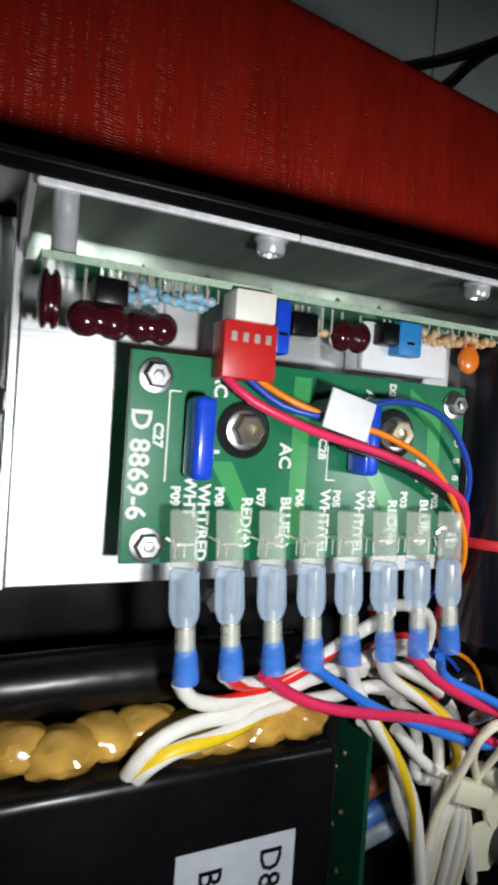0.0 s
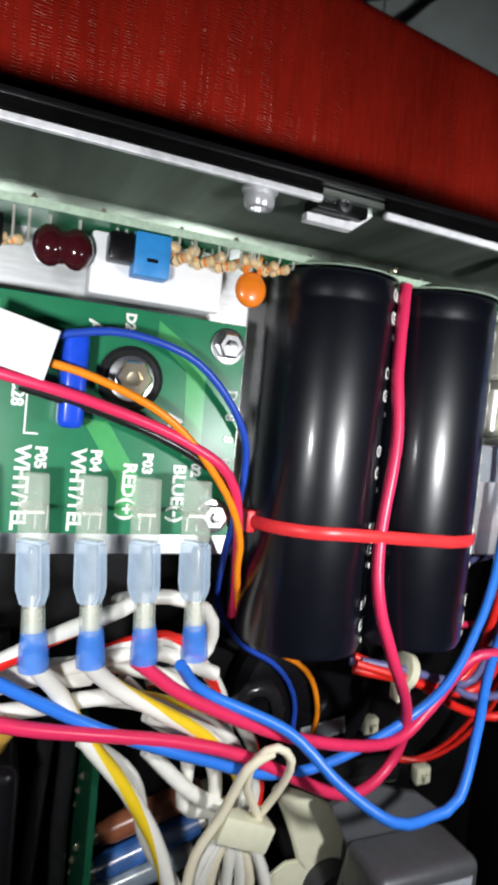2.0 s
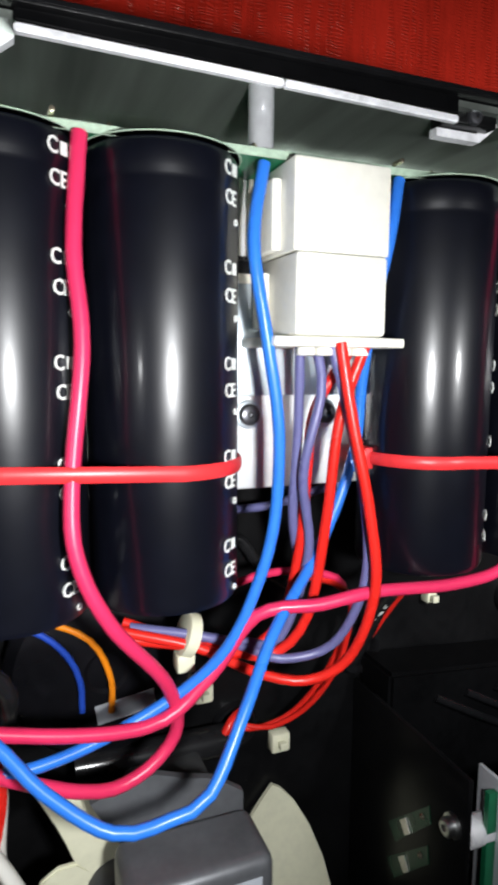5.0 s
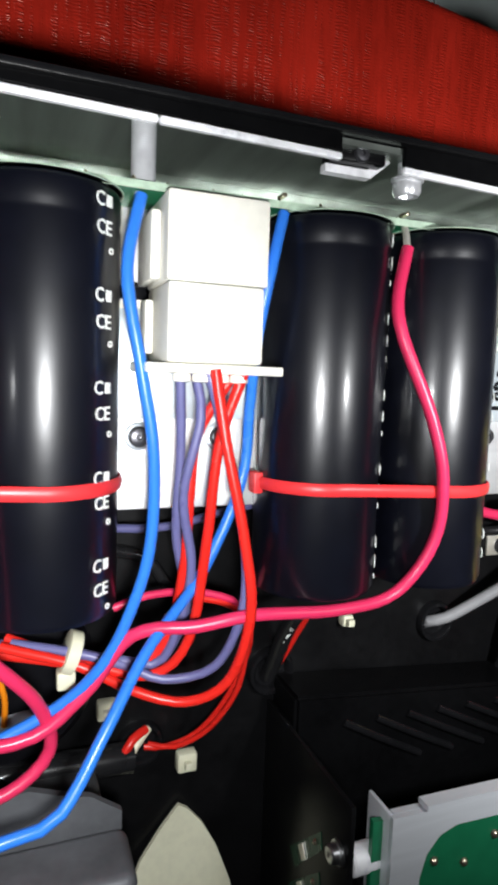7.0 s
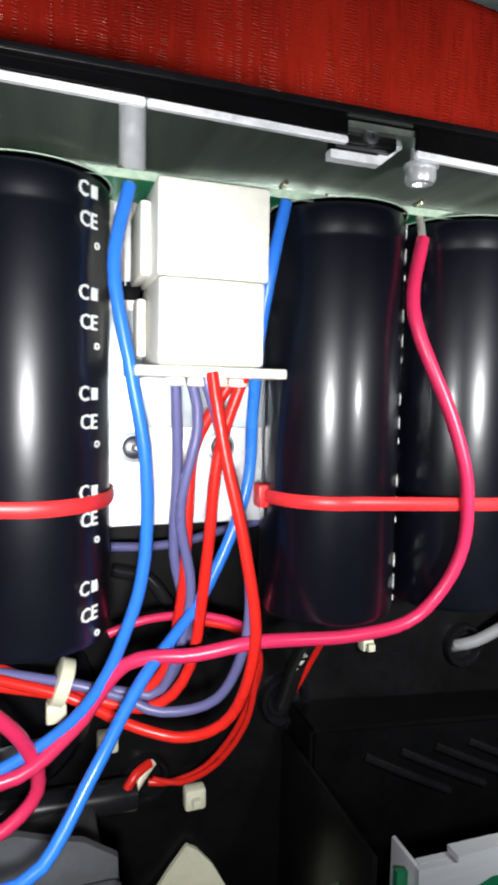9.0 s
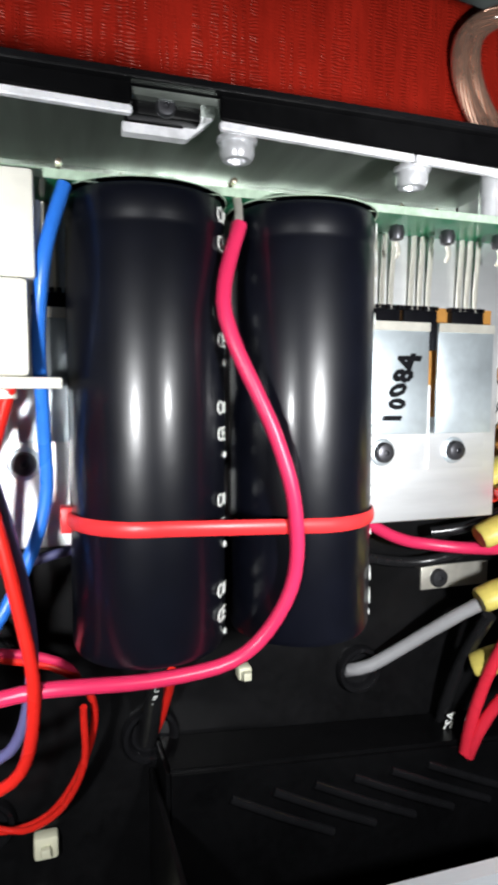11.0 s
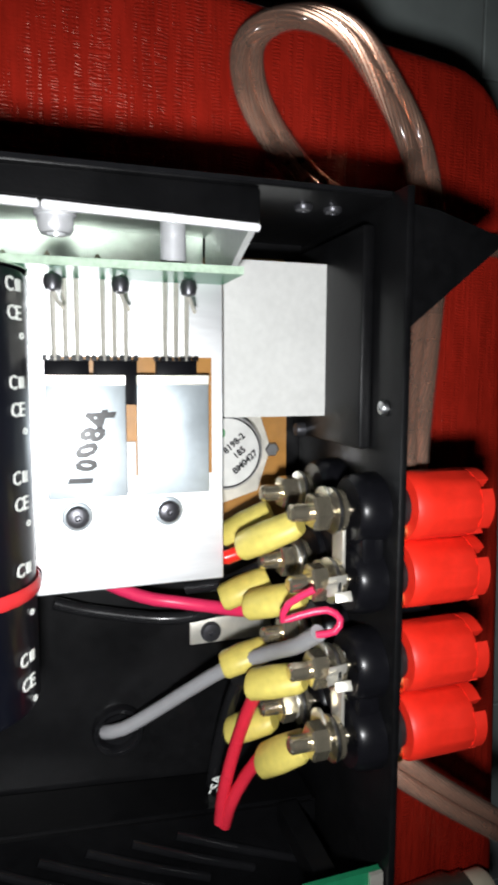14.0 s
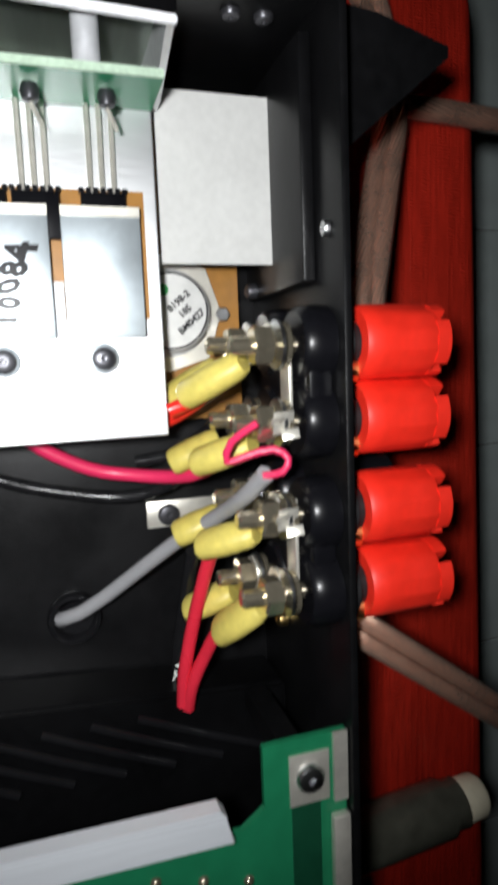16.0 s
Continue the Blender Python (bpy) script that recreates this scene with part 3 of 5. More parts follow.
# ---- main circuit board, standing on edge ----
board = thing("main_circuit_board", (0.22, 0.0574, 0.0), "long green circuit board standing on edge behind the capacitors", "circuit board")
part("laminate", box(0.0450, 0.3962, 0.0566, 0.0582, 0.0315, 0.0482), [PCB], board, smooth=False)
part("edge", box(0.0450, 0.3962, 0.05655, 0.05825, 0.0482, 0.0487), PCB_EDGE, board, "pale cut fibreglass edge")
rnd = random.Random(4)
for k in range(34):
    x = 0.050 + 0.0102 * k + rnd.uniform(-0.003, 0.003)
    part("solder_joint", lathe([(0.0010, 0), (0.0007, 0.0006), (0.0003, 0.0013), (0, 0.0016)], (x, 0.0582, rnd.uniform(0.043, 0.0475)), "y", 8), CHROME, board)
for x in (0.205, 0.2802, 0.3140):
    part("pin", lathe([(0.0006, 0), (0.0006, 0.0032), (0, 0.0035)], (x, 0.0590, 0.0478), "z", 8), CHROME, board)


def film_drop(x, y, w, h):
    """A glossy dipped film capacitor with two lobes, hanging from the main board."""
    ob = thing("film_capacitor", (x, y, 0.045), "glossy maroon dipped film capacitor on the main board", "capacitor", "maroon capacitors")
    bm = bmesh.new()
    for s in (-1, 1):
        own = bmesh.new()
        bmesh.ops.create_uvsphere(own, u_segments=18, v_segments=12, radius=1)
        turned(own, Matrix.Translation((x + s * w * 0.22, y, 0.0445)) @ Matrix.Diagonal((w * 0.30, h / 2, 0.0034, 1)))
        merge(bm, own)
    own = bmesh.new()
    bmesh.ops.create_uvsphere(own, u_segments=18, v_segments=12, radius=1)
    merge(bm, turned(own, Matrix.Translation((x, y, 0.0445)) @ Matrix.Diagonal((w * 0.36, h * 0.40, 0.0031, 1))))
    part("body", bm, MAROON, ob)
    for s in (-1, 1):
        part("lead", tube([(x + s * w * 0.25, y, 0.0445), (x + s * w * 0.25, (y + 0.0565) / 2, 0.0446), (x + s * w * 0.25, 0.0567, 0.0446)], 0.0004, 6), TIN, ob)


def axial(x, y, z, turn, mat, kind, r=0.0011, L=0.0055):
    """A small axial resistor with tinned leads bent to the main board."""
    ob = thing("resistor", (x, y, z), kind + " axial resistor on the main board", "resistor", "small resistors")
    a = Vector((math.cos(turn), 0.35 * math.sin(turn), math.sin(turn))).normalized()
    p = Vector((x, y, z))
    prof = [(r * 0.7, 0), (r * 1.15, 0.0006), (r * 1.1, 0.0014), (r * 0.9, 0.0020), (r * 0.9, L - 0.0020), (r * 1.1, L - 0.0014), (r * 1.15, L - 0.0006), (r * 0.7, L)]
    part("body", lathe(prof, p - a * L / 2, tilt=along((0, 0, 0), a), seg=12), mat, ob)
    for k in (0.3, 0.55, 0.75):
        part("band", lathe([(r * 0.95, 0), (r * 0.95, 0.0005)], p + a * L * (k - 0.5), tilt=along((0, 0, 0), a), seg=12), (MAROON, BLACK_PL, ORANGE_DISC)[int(k * 10) % 3], ob)
    for s in (-1, 1):
        e = p + a * s * (L / 2 + 0.0008)
        part("lead", tube([p + a * s * L * 0.45, e, Vector((e.x, 0.0567, e.z))], 0.0003, 6, step=0.001), TIN, ob)


for x, y, w_, h_ in ((0.0476, 0.0487, 0.0050, 0.0135), (0.0585, 0.0455, 0.0140, 0.0085), (0.0706, 0.0455, 0.0125, 0.0078), (0.1262, 0.0505, 0.0120, 0.0088)):
    film_drop(x, y, w_, h_)
rnd = random.Random(8)
for k in range(11):
    axial(0.0645 + 0.0019 * k, 0.0535 - 0.0015 * (k % 2), 0.0440 + 0.0016 * (k % 3), radians(rnd.uniform(-40, 40)), BLUE_RES, "pale blue", 0.0011, 0.0046)
for k in range(6):
    axial(0.1490 + 0.0026 * k, 0.0540 - 0.0012 * (k % 2), 0.0455, radians(rnd.uniform(30, 120)), BEIGE, "beige", 0.0012, 0.0052)
for k in range(5):
    axial(0.1655 + 0.0026 * k, 0.0545, 0.0450, radians(rnd.uniform(20, 150)), BEIGE, "beige", 0.0011, 0.0050)
for x in (0.1130, 0.1160):
    axial(x, 0.0500, 0.0450, radians(20), BEIGE, "beige", 0.0010, 0.0050)
for x, y in ((0.0605, 0.0520), (0.1106, 0.0515), (0.1390, 0.0525)):
    ob = thing("transistor", (x, y, 0.045), "small black plastic transistor on the main board", "transistor", "small transistors")
    part("body", box(x - 0.0038, x + 0.0038, y - 0.0030, y + 0.0030, 0.0425, 0.0475, 0.0006), BLACK_PL, ob)
    for k in (-1, 0, 1):
        part("leg", box(x + 0.002 * k - 0.0003, x + 0.002 * k + 0.0003, y + 0.003, 0.0567, 0.0445, 0.0450), TIN, ob)
ob = thing("relay", (0.1470, 0.0470, 0.040), "white relay box on the main board", "relay")
part("body", box(0.1326, 0.1624, 0.0429, 0.0562, 0.0330, 0.0398, 0.0006), WHITE_TAG, ob)
part("lid", box(0.1322, 0.1628, 0.0425, 0.0562, 0.0399, 0.0425, 0.0008), WHITE_TAG, ob)
for x in (0.1350, 0.1475, 0.1600):
    part("pin", box(x - 0.0005, x + 0.0005, 0.0562, 0.0567, 0.0360, 0.0366), TIN, ob)
for x, y, wx, wy in ((0.1445, 0.0505, 0.0040, 0.0035), (0.1040, 0.0480, 0.0020, 0.0050)):
    ob = thing("blue_trimmer", (x, y, 0.045), "small blue trimmer on the main board", "trimmer", "blue trimmers")
    part("body", box(x - wx, x + wx, y - wy, 0.0564, 0.0428, 0.0478, 0.0005), BLUE_TRIM if wx > 0.003 else BLUE_CAP, ob)
    part("slot", box(x - 0.0012, x + 0.0012, y - 0.0004, y + 0.0004, 0.0478, 0.0480), BLACK_PL, ob)
ob = thing("disc_capacitor", (0.1690, 0.0500, 0.0450), "glossy orange ceramic disc capacitor on the main board", "capacitor")
own = bmesh.new()
bmesh.ops.create_uvsphere(own, u_segments=24, v_segments=14, radius=1)
part("body", turned(own, Matrix.Translation((0.1690, 0.0488, 0.0450)) @ Matrix.Diagonal((0.0039, 0.0042, 0.0018, 1))), ORANGE_DISC, ob)
for s in (-1, 1):
    part("lead", tube([(0.1690 + 0.0016 * s, 0.0515, 0.045), (0.1690 + 0.0018 * s, 0.0540, 0.045), (0.1690 + 0.0018 * s, 0.0567, 0.045)], 0.0006, 6), ORANGE_DISC, ob)
for k, x in enumerate((0.3560, 0.3700, 0.3850)):
    ob = thing("small_diode", (x, 0.0540, 0.0430), "small dark dipped part on the main board", "component", "dipped parts")
    part("body", lathe([(0, 0), (0.0016, 0.0006), (0.0020, 0.0020), (0.0016, 0.0036), (0, 0.0042)], (x, 0.0560, 0.0430), "-y", 16), DARK_SCREW, ob)
    part("lead", tube([(x, 0.0520, 0.043), (x + 0.001, 0.0500, 0.0425), (x + 0.002, 0.0490, 0.0400)], 0.0005, 6), TIN, ob)


# ---- the four large capacitors, tied in pairs ----
CAP_R, CAP_Z = 0.0167, 0.0385
first = None
for x, turn in ((0.1943, 0), (0.2279, 0), (0.2980, 13), (0.3338, 17)):
    if first is None:
        cap = thing("capacitor", (x, 0.0565, CAP_Z), "large black electrolytic capacitor lying from the circuit board", "capacitor", "large capacitors")
        part("sleeve", lathe([(0.0150, 0.0002), (0.0162, 0.0006), (CAP_R, 0.0022), (CAP_R, 0.0060), (CAP_R - 0.00022, 0.0070), (CAP_R - 0.00022, 0.0080), (CAP_R, 0.0090), (CAP_R, 0.0936), (CAP_R - 0.0006, 0.0950), (CAP_R - 0.0022, 0.0956), (CAP_R - 0.0026, 0.0950), (0, 0.0950)], (x, 0.0565, CAP_Z), "-y", 64), SLEEVE, cap)
        for k in range(5):
            m = Matrix.Translation((x, 0.0525 - 0.0196 * k, CAP_Z)) @ Matrix.Rotation(radians(45), 4, "Y") @ Matrix.Translation((0, 0, CAP_R + 0.00022))
            part("print", letters("C", 0.0042, m @ Matrix.Translation((-0.0020, 0, 0)), 0.0001, 0.00005), SILK, cap, "white print")
            part("print", turned(box(0.0002, 0.0019, -0.0011, 0.0013, -0.0001, 0.0001), m), SILK, cap, "white print")
            part("print", letters("CE", 0.0042, m @ Matrix.Translation((-0.0006, -0.0056, 0)), 0.0001, 0.00005), SILK, cap, "white print")
            part("print", letters("o", 0.0030, m @ Matrix.Translation((0.0018, -0.0098, 0)), 0.0001, 0.00004), SILK, cap, "white print")
        first = cap
    else:
        cap = copy_thing(first, pose(x, 0.0565, CAP_Z, 0, turn, 0))
    single("board_ring", lathe([(0.0173, 0), (0.0173, 0.0002), (0.0170, 0.0002), (0.0170, 0)], (x, 0.0566, CAP_Z), "-y", 40), PCB_EDGE, (x, 0.0566, CAP_Z), "white outline ring printed round a capacitor", "print", "printed rings")


def strap(x0, x1, y, label):
    """A flat tie drawn round two capacitors."""
    r = CAP_R + 0.0005
    pts = []
    for c, s in ((x1, -90), (x0, 90)):
        for k in range(19):
            a = radians(s + 10 * k)
            pts.append(Vector((c + r * math.cos(a), y + (0.0012 if c == x0 else -0.0004), CAP_Z + r * math.sin(a))))
    ob = thing("cable_tie", (x0, y, CAP_Z + r), label, "cable tie", "red cable ties")
    part("strap", tube(pts, 0.0016, 8, flat=0.35, closed=True), RED_TIE, ob)
    part("lock", box(x0 - r - 0.0016, x0 - r + 0.0012, y - 0.0018, y + 0.0038, CAP_Z - 0.002, CAP_Z + 0.0025, 0.0005), RED_TIE, ob)


strap(0.1943, 0.2279, -0.0082, "red nylon cable tie round two capacitors")
strap(0.2980, 0.3338, -0.0112, "red nylon cable tie round two capacitors")

# ---- rectifier board with the row of push-on terminals ----
BZ, TERM_Z = 0.0448, 0.0545
rect = thing("rectifier_board", (0.113, 0.016, BZ), "green rectifier board with white print and two rectifiers", "circuit board")
part("laminate", box(0.0665, 0.1690, -0.0100, 0.0402, BZ - 0.0016, BZ, 0.0002), PCB, rect, smooth=False)
for pts in ([(0.0875, 0.0150), (0.0935, 0.0150), (0.1000, 0.0030), (0.1000, -0.0060), (0.0955, -0.0060), (0.0955, 0.0020)], [(0.1098, 0.0380), (0.1149, 0.0380), (0.1155, -0.0060), (0.1105, -0.0060)], [(0.1330, 0.0150), (0.1385, 0.0150), (0.1465, 0.0030), (0.1465, -0.0060), (0.1415, -0.0060), (0.1415, 0.0020)], [(0.1480, 0.0385), (0.1540, 0.0345), (0.1600, 0.0300), (0.1604, 0.0080), (0.1560, 0.0080), (0.1552, 0.0280), (0.1480, 0.0340)]):
    part("copper_pour", prism(pts, BZ + 0.00002, BZ + 0.0001), PCB_LIGHT, rect, "paler green copper area")
for x, y in ((0.0724, 0.0345), (0.0726, -0.0055), (0.1646, 0.0348), (0.1646, -0.0052)):
    w = part("washer", lathe([(0.0042, 0), (0.0042, 0.0005), (0.0036, 0.0007)], (x, y, BZ + 0.0001), "z", 20), STEEL, rect)
    part("hex_nut", lathe([(0.0032, 0), (0.0032, 0.0018), (0.0027, 0.0022), (0.0014, 0.0022), (0.0012, 0.0032), (0, 0.0034)], (x, y, BZ + 0.0008), "z", 6), STEEL, w)
for x, y in ((0.0959, 0.0231), (0.1425, 0.0248)):
    ring = part("rubber_ring", lathe([(0.0072, 0), (0.0072, 0.0006), (0.0062, 0.0016), (0.0052, 0.0008), (0, 0.0008)], (x, y, BZ + 0.0001), "z", 28), BRIDGE_BLACK, rect)
    w = part("washer", lathe([(0.0050, 0), (0.0050, 0.0006), (0.0044, 0.0008)], (x, y, BZ + 0.0010), "z", 24), STEEL, rect)
    part("hex_nut", lathe([(0.0042, 0), (0.0042, 0.0026), (0.0036, 0.0032), (0.0018, 0.0032), (0.0016, 0.0020), (0, 0.0018)], (x, y, BZ + 0.0018), "z", 6), CHROME, w)
for x, y in ((0.0826, 0.0205), (0.1296, 0.0230)):
    c = part("film_capacitor", box(x - 0.0026, x + 0.0026, y - 0.0098, y + 0.0098, BZ + 0.0006, BZ + 0.0092, 0.0015, 3), BLUE_CAP, rect, "glossy blue film capacitor")
    for s in (-1, 1):
        part("lead", lathe([(0.0004, 0), (0.0004, 0.002)], (x, y + 0.0075 * s, BZ - 0.0002), "z", 6), TIN, c)
down = Matrix.Rotation(radians(-90), 4, "Z")


def print_on_board(text, x, y, size):
    part("print", letters(text, size, Matrix.Translation((x, y, BZ + 0.0002)) @ down, 0.00008, 0.00015), SILK, rect, "white print")


print_on_board("D 8869-6", 0.0694, 0.0135, 0.0068)
for text, x, y, size in (("AC", 0.0890, 0.0340, 0.0048), ("AC", 0.1083, 0.0171, 0.0048), ("C27", 0.0738, 0.0206, 0.0034), ("C28", 0.1195, 0.0196, 0.0034), ("A", 0.1340, 0.0352, 0.0040), ("D2", 0.1415, 0.0372, 0.0030), ("AC", 0.1534, 0.0147, 0.0048), ("+", 0.0875, 0.0173, 0.0075)):
    print_on_board(text, x, y, size)
for x, y0, y1 in ((0.0762, 0.0095, 0.0315), (0.1214, 0.0110, 0.0205)):
    part("print", box(x - 0.0002, x + 0.0002, y0, y1, BZ + 0.0001, BZ + 0.0002), SILK, rect, "white print")
    part("print", box(x + 0.0002, x + 0.0028, y1 - 0.0004 if x < 0.1 else y0, y1 if x < 0.1 else y0 + 0.0004, BZ + 0.0001, BZ + 0.0002), SILK, rect, "white print")
TERM_X = [0.0788 + 0.01125 * k for k in range(8)]
for k, (s, x) in enumerate((("WHT", 0.0827), ("WHT/RED", 0.0864), ("RED(+)", 0.0982), ("BLUE(-)", 0.1094), ("WHT/YEL", 0.1214), ("WHT/YEL", 0.1328), ("RED(+)", 0.1441), ("BLUE(-)", 0.1556))):
    print_on_board(s, x, -0.0003 if len(s) > 3 else 0.0061, 0.0042)
    print_on_board("P0%d" % (9 - k), 0.0790 + 0.0115 * k, 0.0062, 0.0032)
    part("print", box(TERM_X[k] + 0.0010, TERM_X[k] + 0.0014, -0.0090, -0.0040, BZ + 0.0001, BZ + 0.0002), SILK, rect, "white print")
    part("print", box(TERM_X[k] + 0.0034, TERM_X[k] + 0.0038, -0.0090, -0.0040, BZ + 0.0001, BZ + 0.0002), SILK, rect, "white print")
    part("tab_terminal", box(TERM_X[k] - 0.0018, TERM_X[k] + 0.0022, -0.0040, -0.0034, BZ, TERM_Z + 0.0004), TIN, rect, "tinned push-on tab")
for k in range(5):
    part("print", letters("D8869"[k], 0.0034, Matrix.Translation((0.1668, 0.0235 - 0.0052 * k, BZ + 0.0002)) @ down), SILK, rect, "white print")


def terminal(x, z):
    """An insulated push-on terminal: clear shroud, pale blue body, waist and blue crimp end."""
    ob = thing("push_on_terminal", (x, -0.02, z), "translucent blue insulated push-on terminal on the board", "terminal", "row of terminals")
    part("clear_shroud", box(x - 0.0032, x + 0.0032, -0.0092, 0.0042, z - 0.0012, z + 0.0012, 0.0005), CLEAR, ob, "clear nylon shroud")
    bm = prism([(x - 0.0033, -0.0092), (x - 0.0035, -0.0195), (x - 0.0021, -0.0228), (x + 0.0021, -0.0228), (x + 0.0035, -0.0195), (x + 0.0033, -0.0092)], z - 0.0016, z + 0.0016)
    bmesh.ops.bevel(bm, geom=bm.edges[:], offset=0.0006, segments=2, affect="EDGES")
    part("body", bm, CLEAR_BLUE, ob)
    part("contact", box(x - 0.0006, x + 0.0016, -0.0205, -0.0105, z - 0.0009, z + 0.0009, 0.0004), TIN, ob, "folded tinned contact")
    part("waist", lathe([(0.0023, 0), (0.0024, 0.0055)], (x + 0.0004, -0.0226, z), "-y", 14), CLEAR, ob, "clear nylon waist")
    part("barrel", lathe([(0.0014, 0), (0.0017, 0.003), (0.0017, 0.009)], (x + 0.0004, -0.0200, z), "-y", 14), TIN, ob)
    part("crimp_end", lathe([(0.0024, 0), (0.0027, 0.002), (0.0031, 0.0065), (0.0030, 0.0080), (0.0024, 0.0082), (0.0022, 0.0040), (0, 0.0038)], (x + 0.0006, -0.0274, z), "-y", 16), BLUE_CRIMP, ob, "blue crimped end")
    turn = Matrix.Translation((x, -0.0034, 0)) @ Matrix.Rotation(radians(3.5), 4, "Z") @ Matrix.Translation((-x, 0.0034, 0))
    ob.matrix_basis = turn @ ob.matrix_basis @ Matrix.Rotation(radians(-47), 4, "Y")
    return ob


row = terminal(TERM_X[0], TERM_Z)
for x in TERM_X[1:]:
    copy_thing(row, Matrix.Translation((x - TERM_X[0], 0, 0)) @ row.matrix_basis)

# harness plug, its white header and the folded tape tag
plug = thing("harness_plug", (0.093, 0.045, 0.050), "red four-way plug pushed on a white header", "connector")
part("header", box(0.0885, 0.0992, 0.0490, 0.0564, 0.0440, 0.0525, 0.0004), WHITE_PL, plug, "white header")
part("housing", box(0.0862, 0.1003, 0.0352, 0.0490, 0.0446, 0.0520, 0.0006), RED_PL, plug)
for k in range(4):
    part("contact_window", box(0.0880 + 0.0030 * k, 0.0894 + 0.0030 * k, 0.0440, 0.0462, 0.0519, 0.0523), TIN, plug)
tag = single("tape_tag", turned(box(-0.0068, 0.0068, -0.0050, 0.0050, -0.0004, 0.0004, 0.0003), Matrix.Translation((0.1180, 0.0285, 0.0590)) @ Matrix.Rotation(radians(-14), 4, "Z")), WHITE_TAG, (0.119, 0.0285, 0.056), "white tape tag folded round the thin harness", "tag")

# large cream power connector
conn = thing("power_connector", (0.264, 0.037, 0.050), "cream nylon multi-way power connector in its header", "connector")
part("header", box(0.2522, 0.2758, 0.0370, 0.0563, 0.0325, 0.0540, 0.0008), WHITE_PL, conn)
part("side_ledge", box(0.2498, 0.2521, 0.0378, 0.0530, 0.0330, 0.0480, 0.0006), WHITE_PL, conn)
part("side_ledge", box(0.2759, 0.2768, 0.0372, 0.0520, 0.0330, 0.0500, 0.0003), WHITE_PL, conn)
part("housing", box(0.2522, 0.2745, 0.0195, 0.0369, 0.0345, 0.0555, 0.0010), WHITE_PL, conn)
part("flange", box(0.2478, 0.2800, 0.0172, 0.0194, 0.0350, 0.0550, 0.0005), WHITE_PL, conn)
part("latch", box(0.2500, 0.2521, 0.0215, 0.0340, 0.0360, 0.0420, 0.0006), WHITE_PL, conn)
for k in range(4):
    part("socket_collar", lathe([(0.0019, 0), (0.0021, 0.0004), (0.0021, 0.0016), (0.0016, 0.0018)], (0.2565 + 0.0045 * k, 0.0171, 0.0520), "-y", 14), WHITE_PL, conn)

# ---- binding posts on the rear panel ----
UPPER = [(0.0024, 0.0495), (-0.0150, 0.0490), (-0.0365, 0.0500), (-0.0548, 0.0505)]
LOWER = [(0.0033, 0.0289), (-0.0155, 0.0280), (-0.0353, 0.0300), (-0.0570, 0.0292)]


def binding_post(y, z, knob):
    ob = thing("binding_post", (0.4305, y, z), "nickel speaker binding post with a slotted red knob" if knob else "nickel speaker binding post behind the rear panel", "binding post", "binding posts")
    part("stud", lathe([(0.0016, 0), (0.0022, 0.0006), (0.0022, 0.0230)], (0.4070, y, z), "x", 16), CHROME, ob)
    part("hex_nut", lathe([(0.0040, 0), (0.0046, 0.0006), (0.0046, 0.0040), (0.0040, 0.0046)], (0.4122, y, z), "x", 6), CHROME, ob)
    part("washer", lathe([(0.0056, 0), (0.0056, 0.0008)], (0.4176, y, z), "x", 22), STEEL, ob)
    part("washer", lathe([(0.0052, 0), (0.0052, 0.0011)], (0.4190, y, z), "x", 22), CHROME, ob)
    part("insulator", lathe([(0.0074, 0), (0.0084, 0.0010), (0.0088, 0.0040), (0.0088, 0.0073)], (0.4220, y, z), "x", 26), BLACK_PL, ob, "black insulating bush")
    part("collar", lathe([(0.0070, 0), (0.0070, 0.0026), (0.0052, 0.0030), (0.0052, 0.0050)], (0.4316, y, z), "x", 22), BRIDGE_BLACK, ob)
    if knob:
        bm = lathe([(0.0080, 0), (0.0086, 0.0010), (0.0087, 0.0045), (0.0087, 0.0080), (0.0087, 0.0120), (0.0087, 0.0170), (0.0084, 0.0180), (0.0060, 0.0180), (0.0058, 0.0172), (0, 0.0172)], (0.4368, y, z), "x", 40)
        for v in bm.verts:
            q = Vector((0, v.co.y - y, v.co.z - z))
            if v.co.x > 0.4425 and q.length > 0.0075:
                a = math.atan2(q.z, q.y)
                if math.cos(12 * a) > 0.5:
                    v.co.y, v.co.z = y + q.y * 0.955, z + q.z * 0.955
        k = part("knob", bm, RED_KNOB, ob)
        for j in range(4):
            arc = [radians(90 * j + 5 + d) for d in range(-36, 37, 9)]
            ring = [(0.0086 * math.cos(a), 0.0086 * math.sin(a)) for a in arc] + [(0.0056 * math.cos(a), 0.0056 * math.sin(a)) for a in arc[::-1]]
            own = prism(ring, 0.0, 0.0034)
            turned(own, Matrix(((0, 0, 1, 0.4545), (1, 0, 0, y), (0, 1, 0, z), (0, 0, 0, 1))))
            part("crown_tooth", own, RED_KNOB, k)
        part("shaft", lathe([(0.0034, 0), (0.0034, 0.0052)], (0.4318, y - 0.0062, z), "x", 14), BRASS, ob, "brass shaft end")
    else:
        part("knob", lathe([(0.0078, 0), (0.0086, 0.001), (0.0086, 0.018), (0.007, 0.019)], (0.4368, y, z), "x", 24), BLACK_PL, ob, "black knob")
    return ob


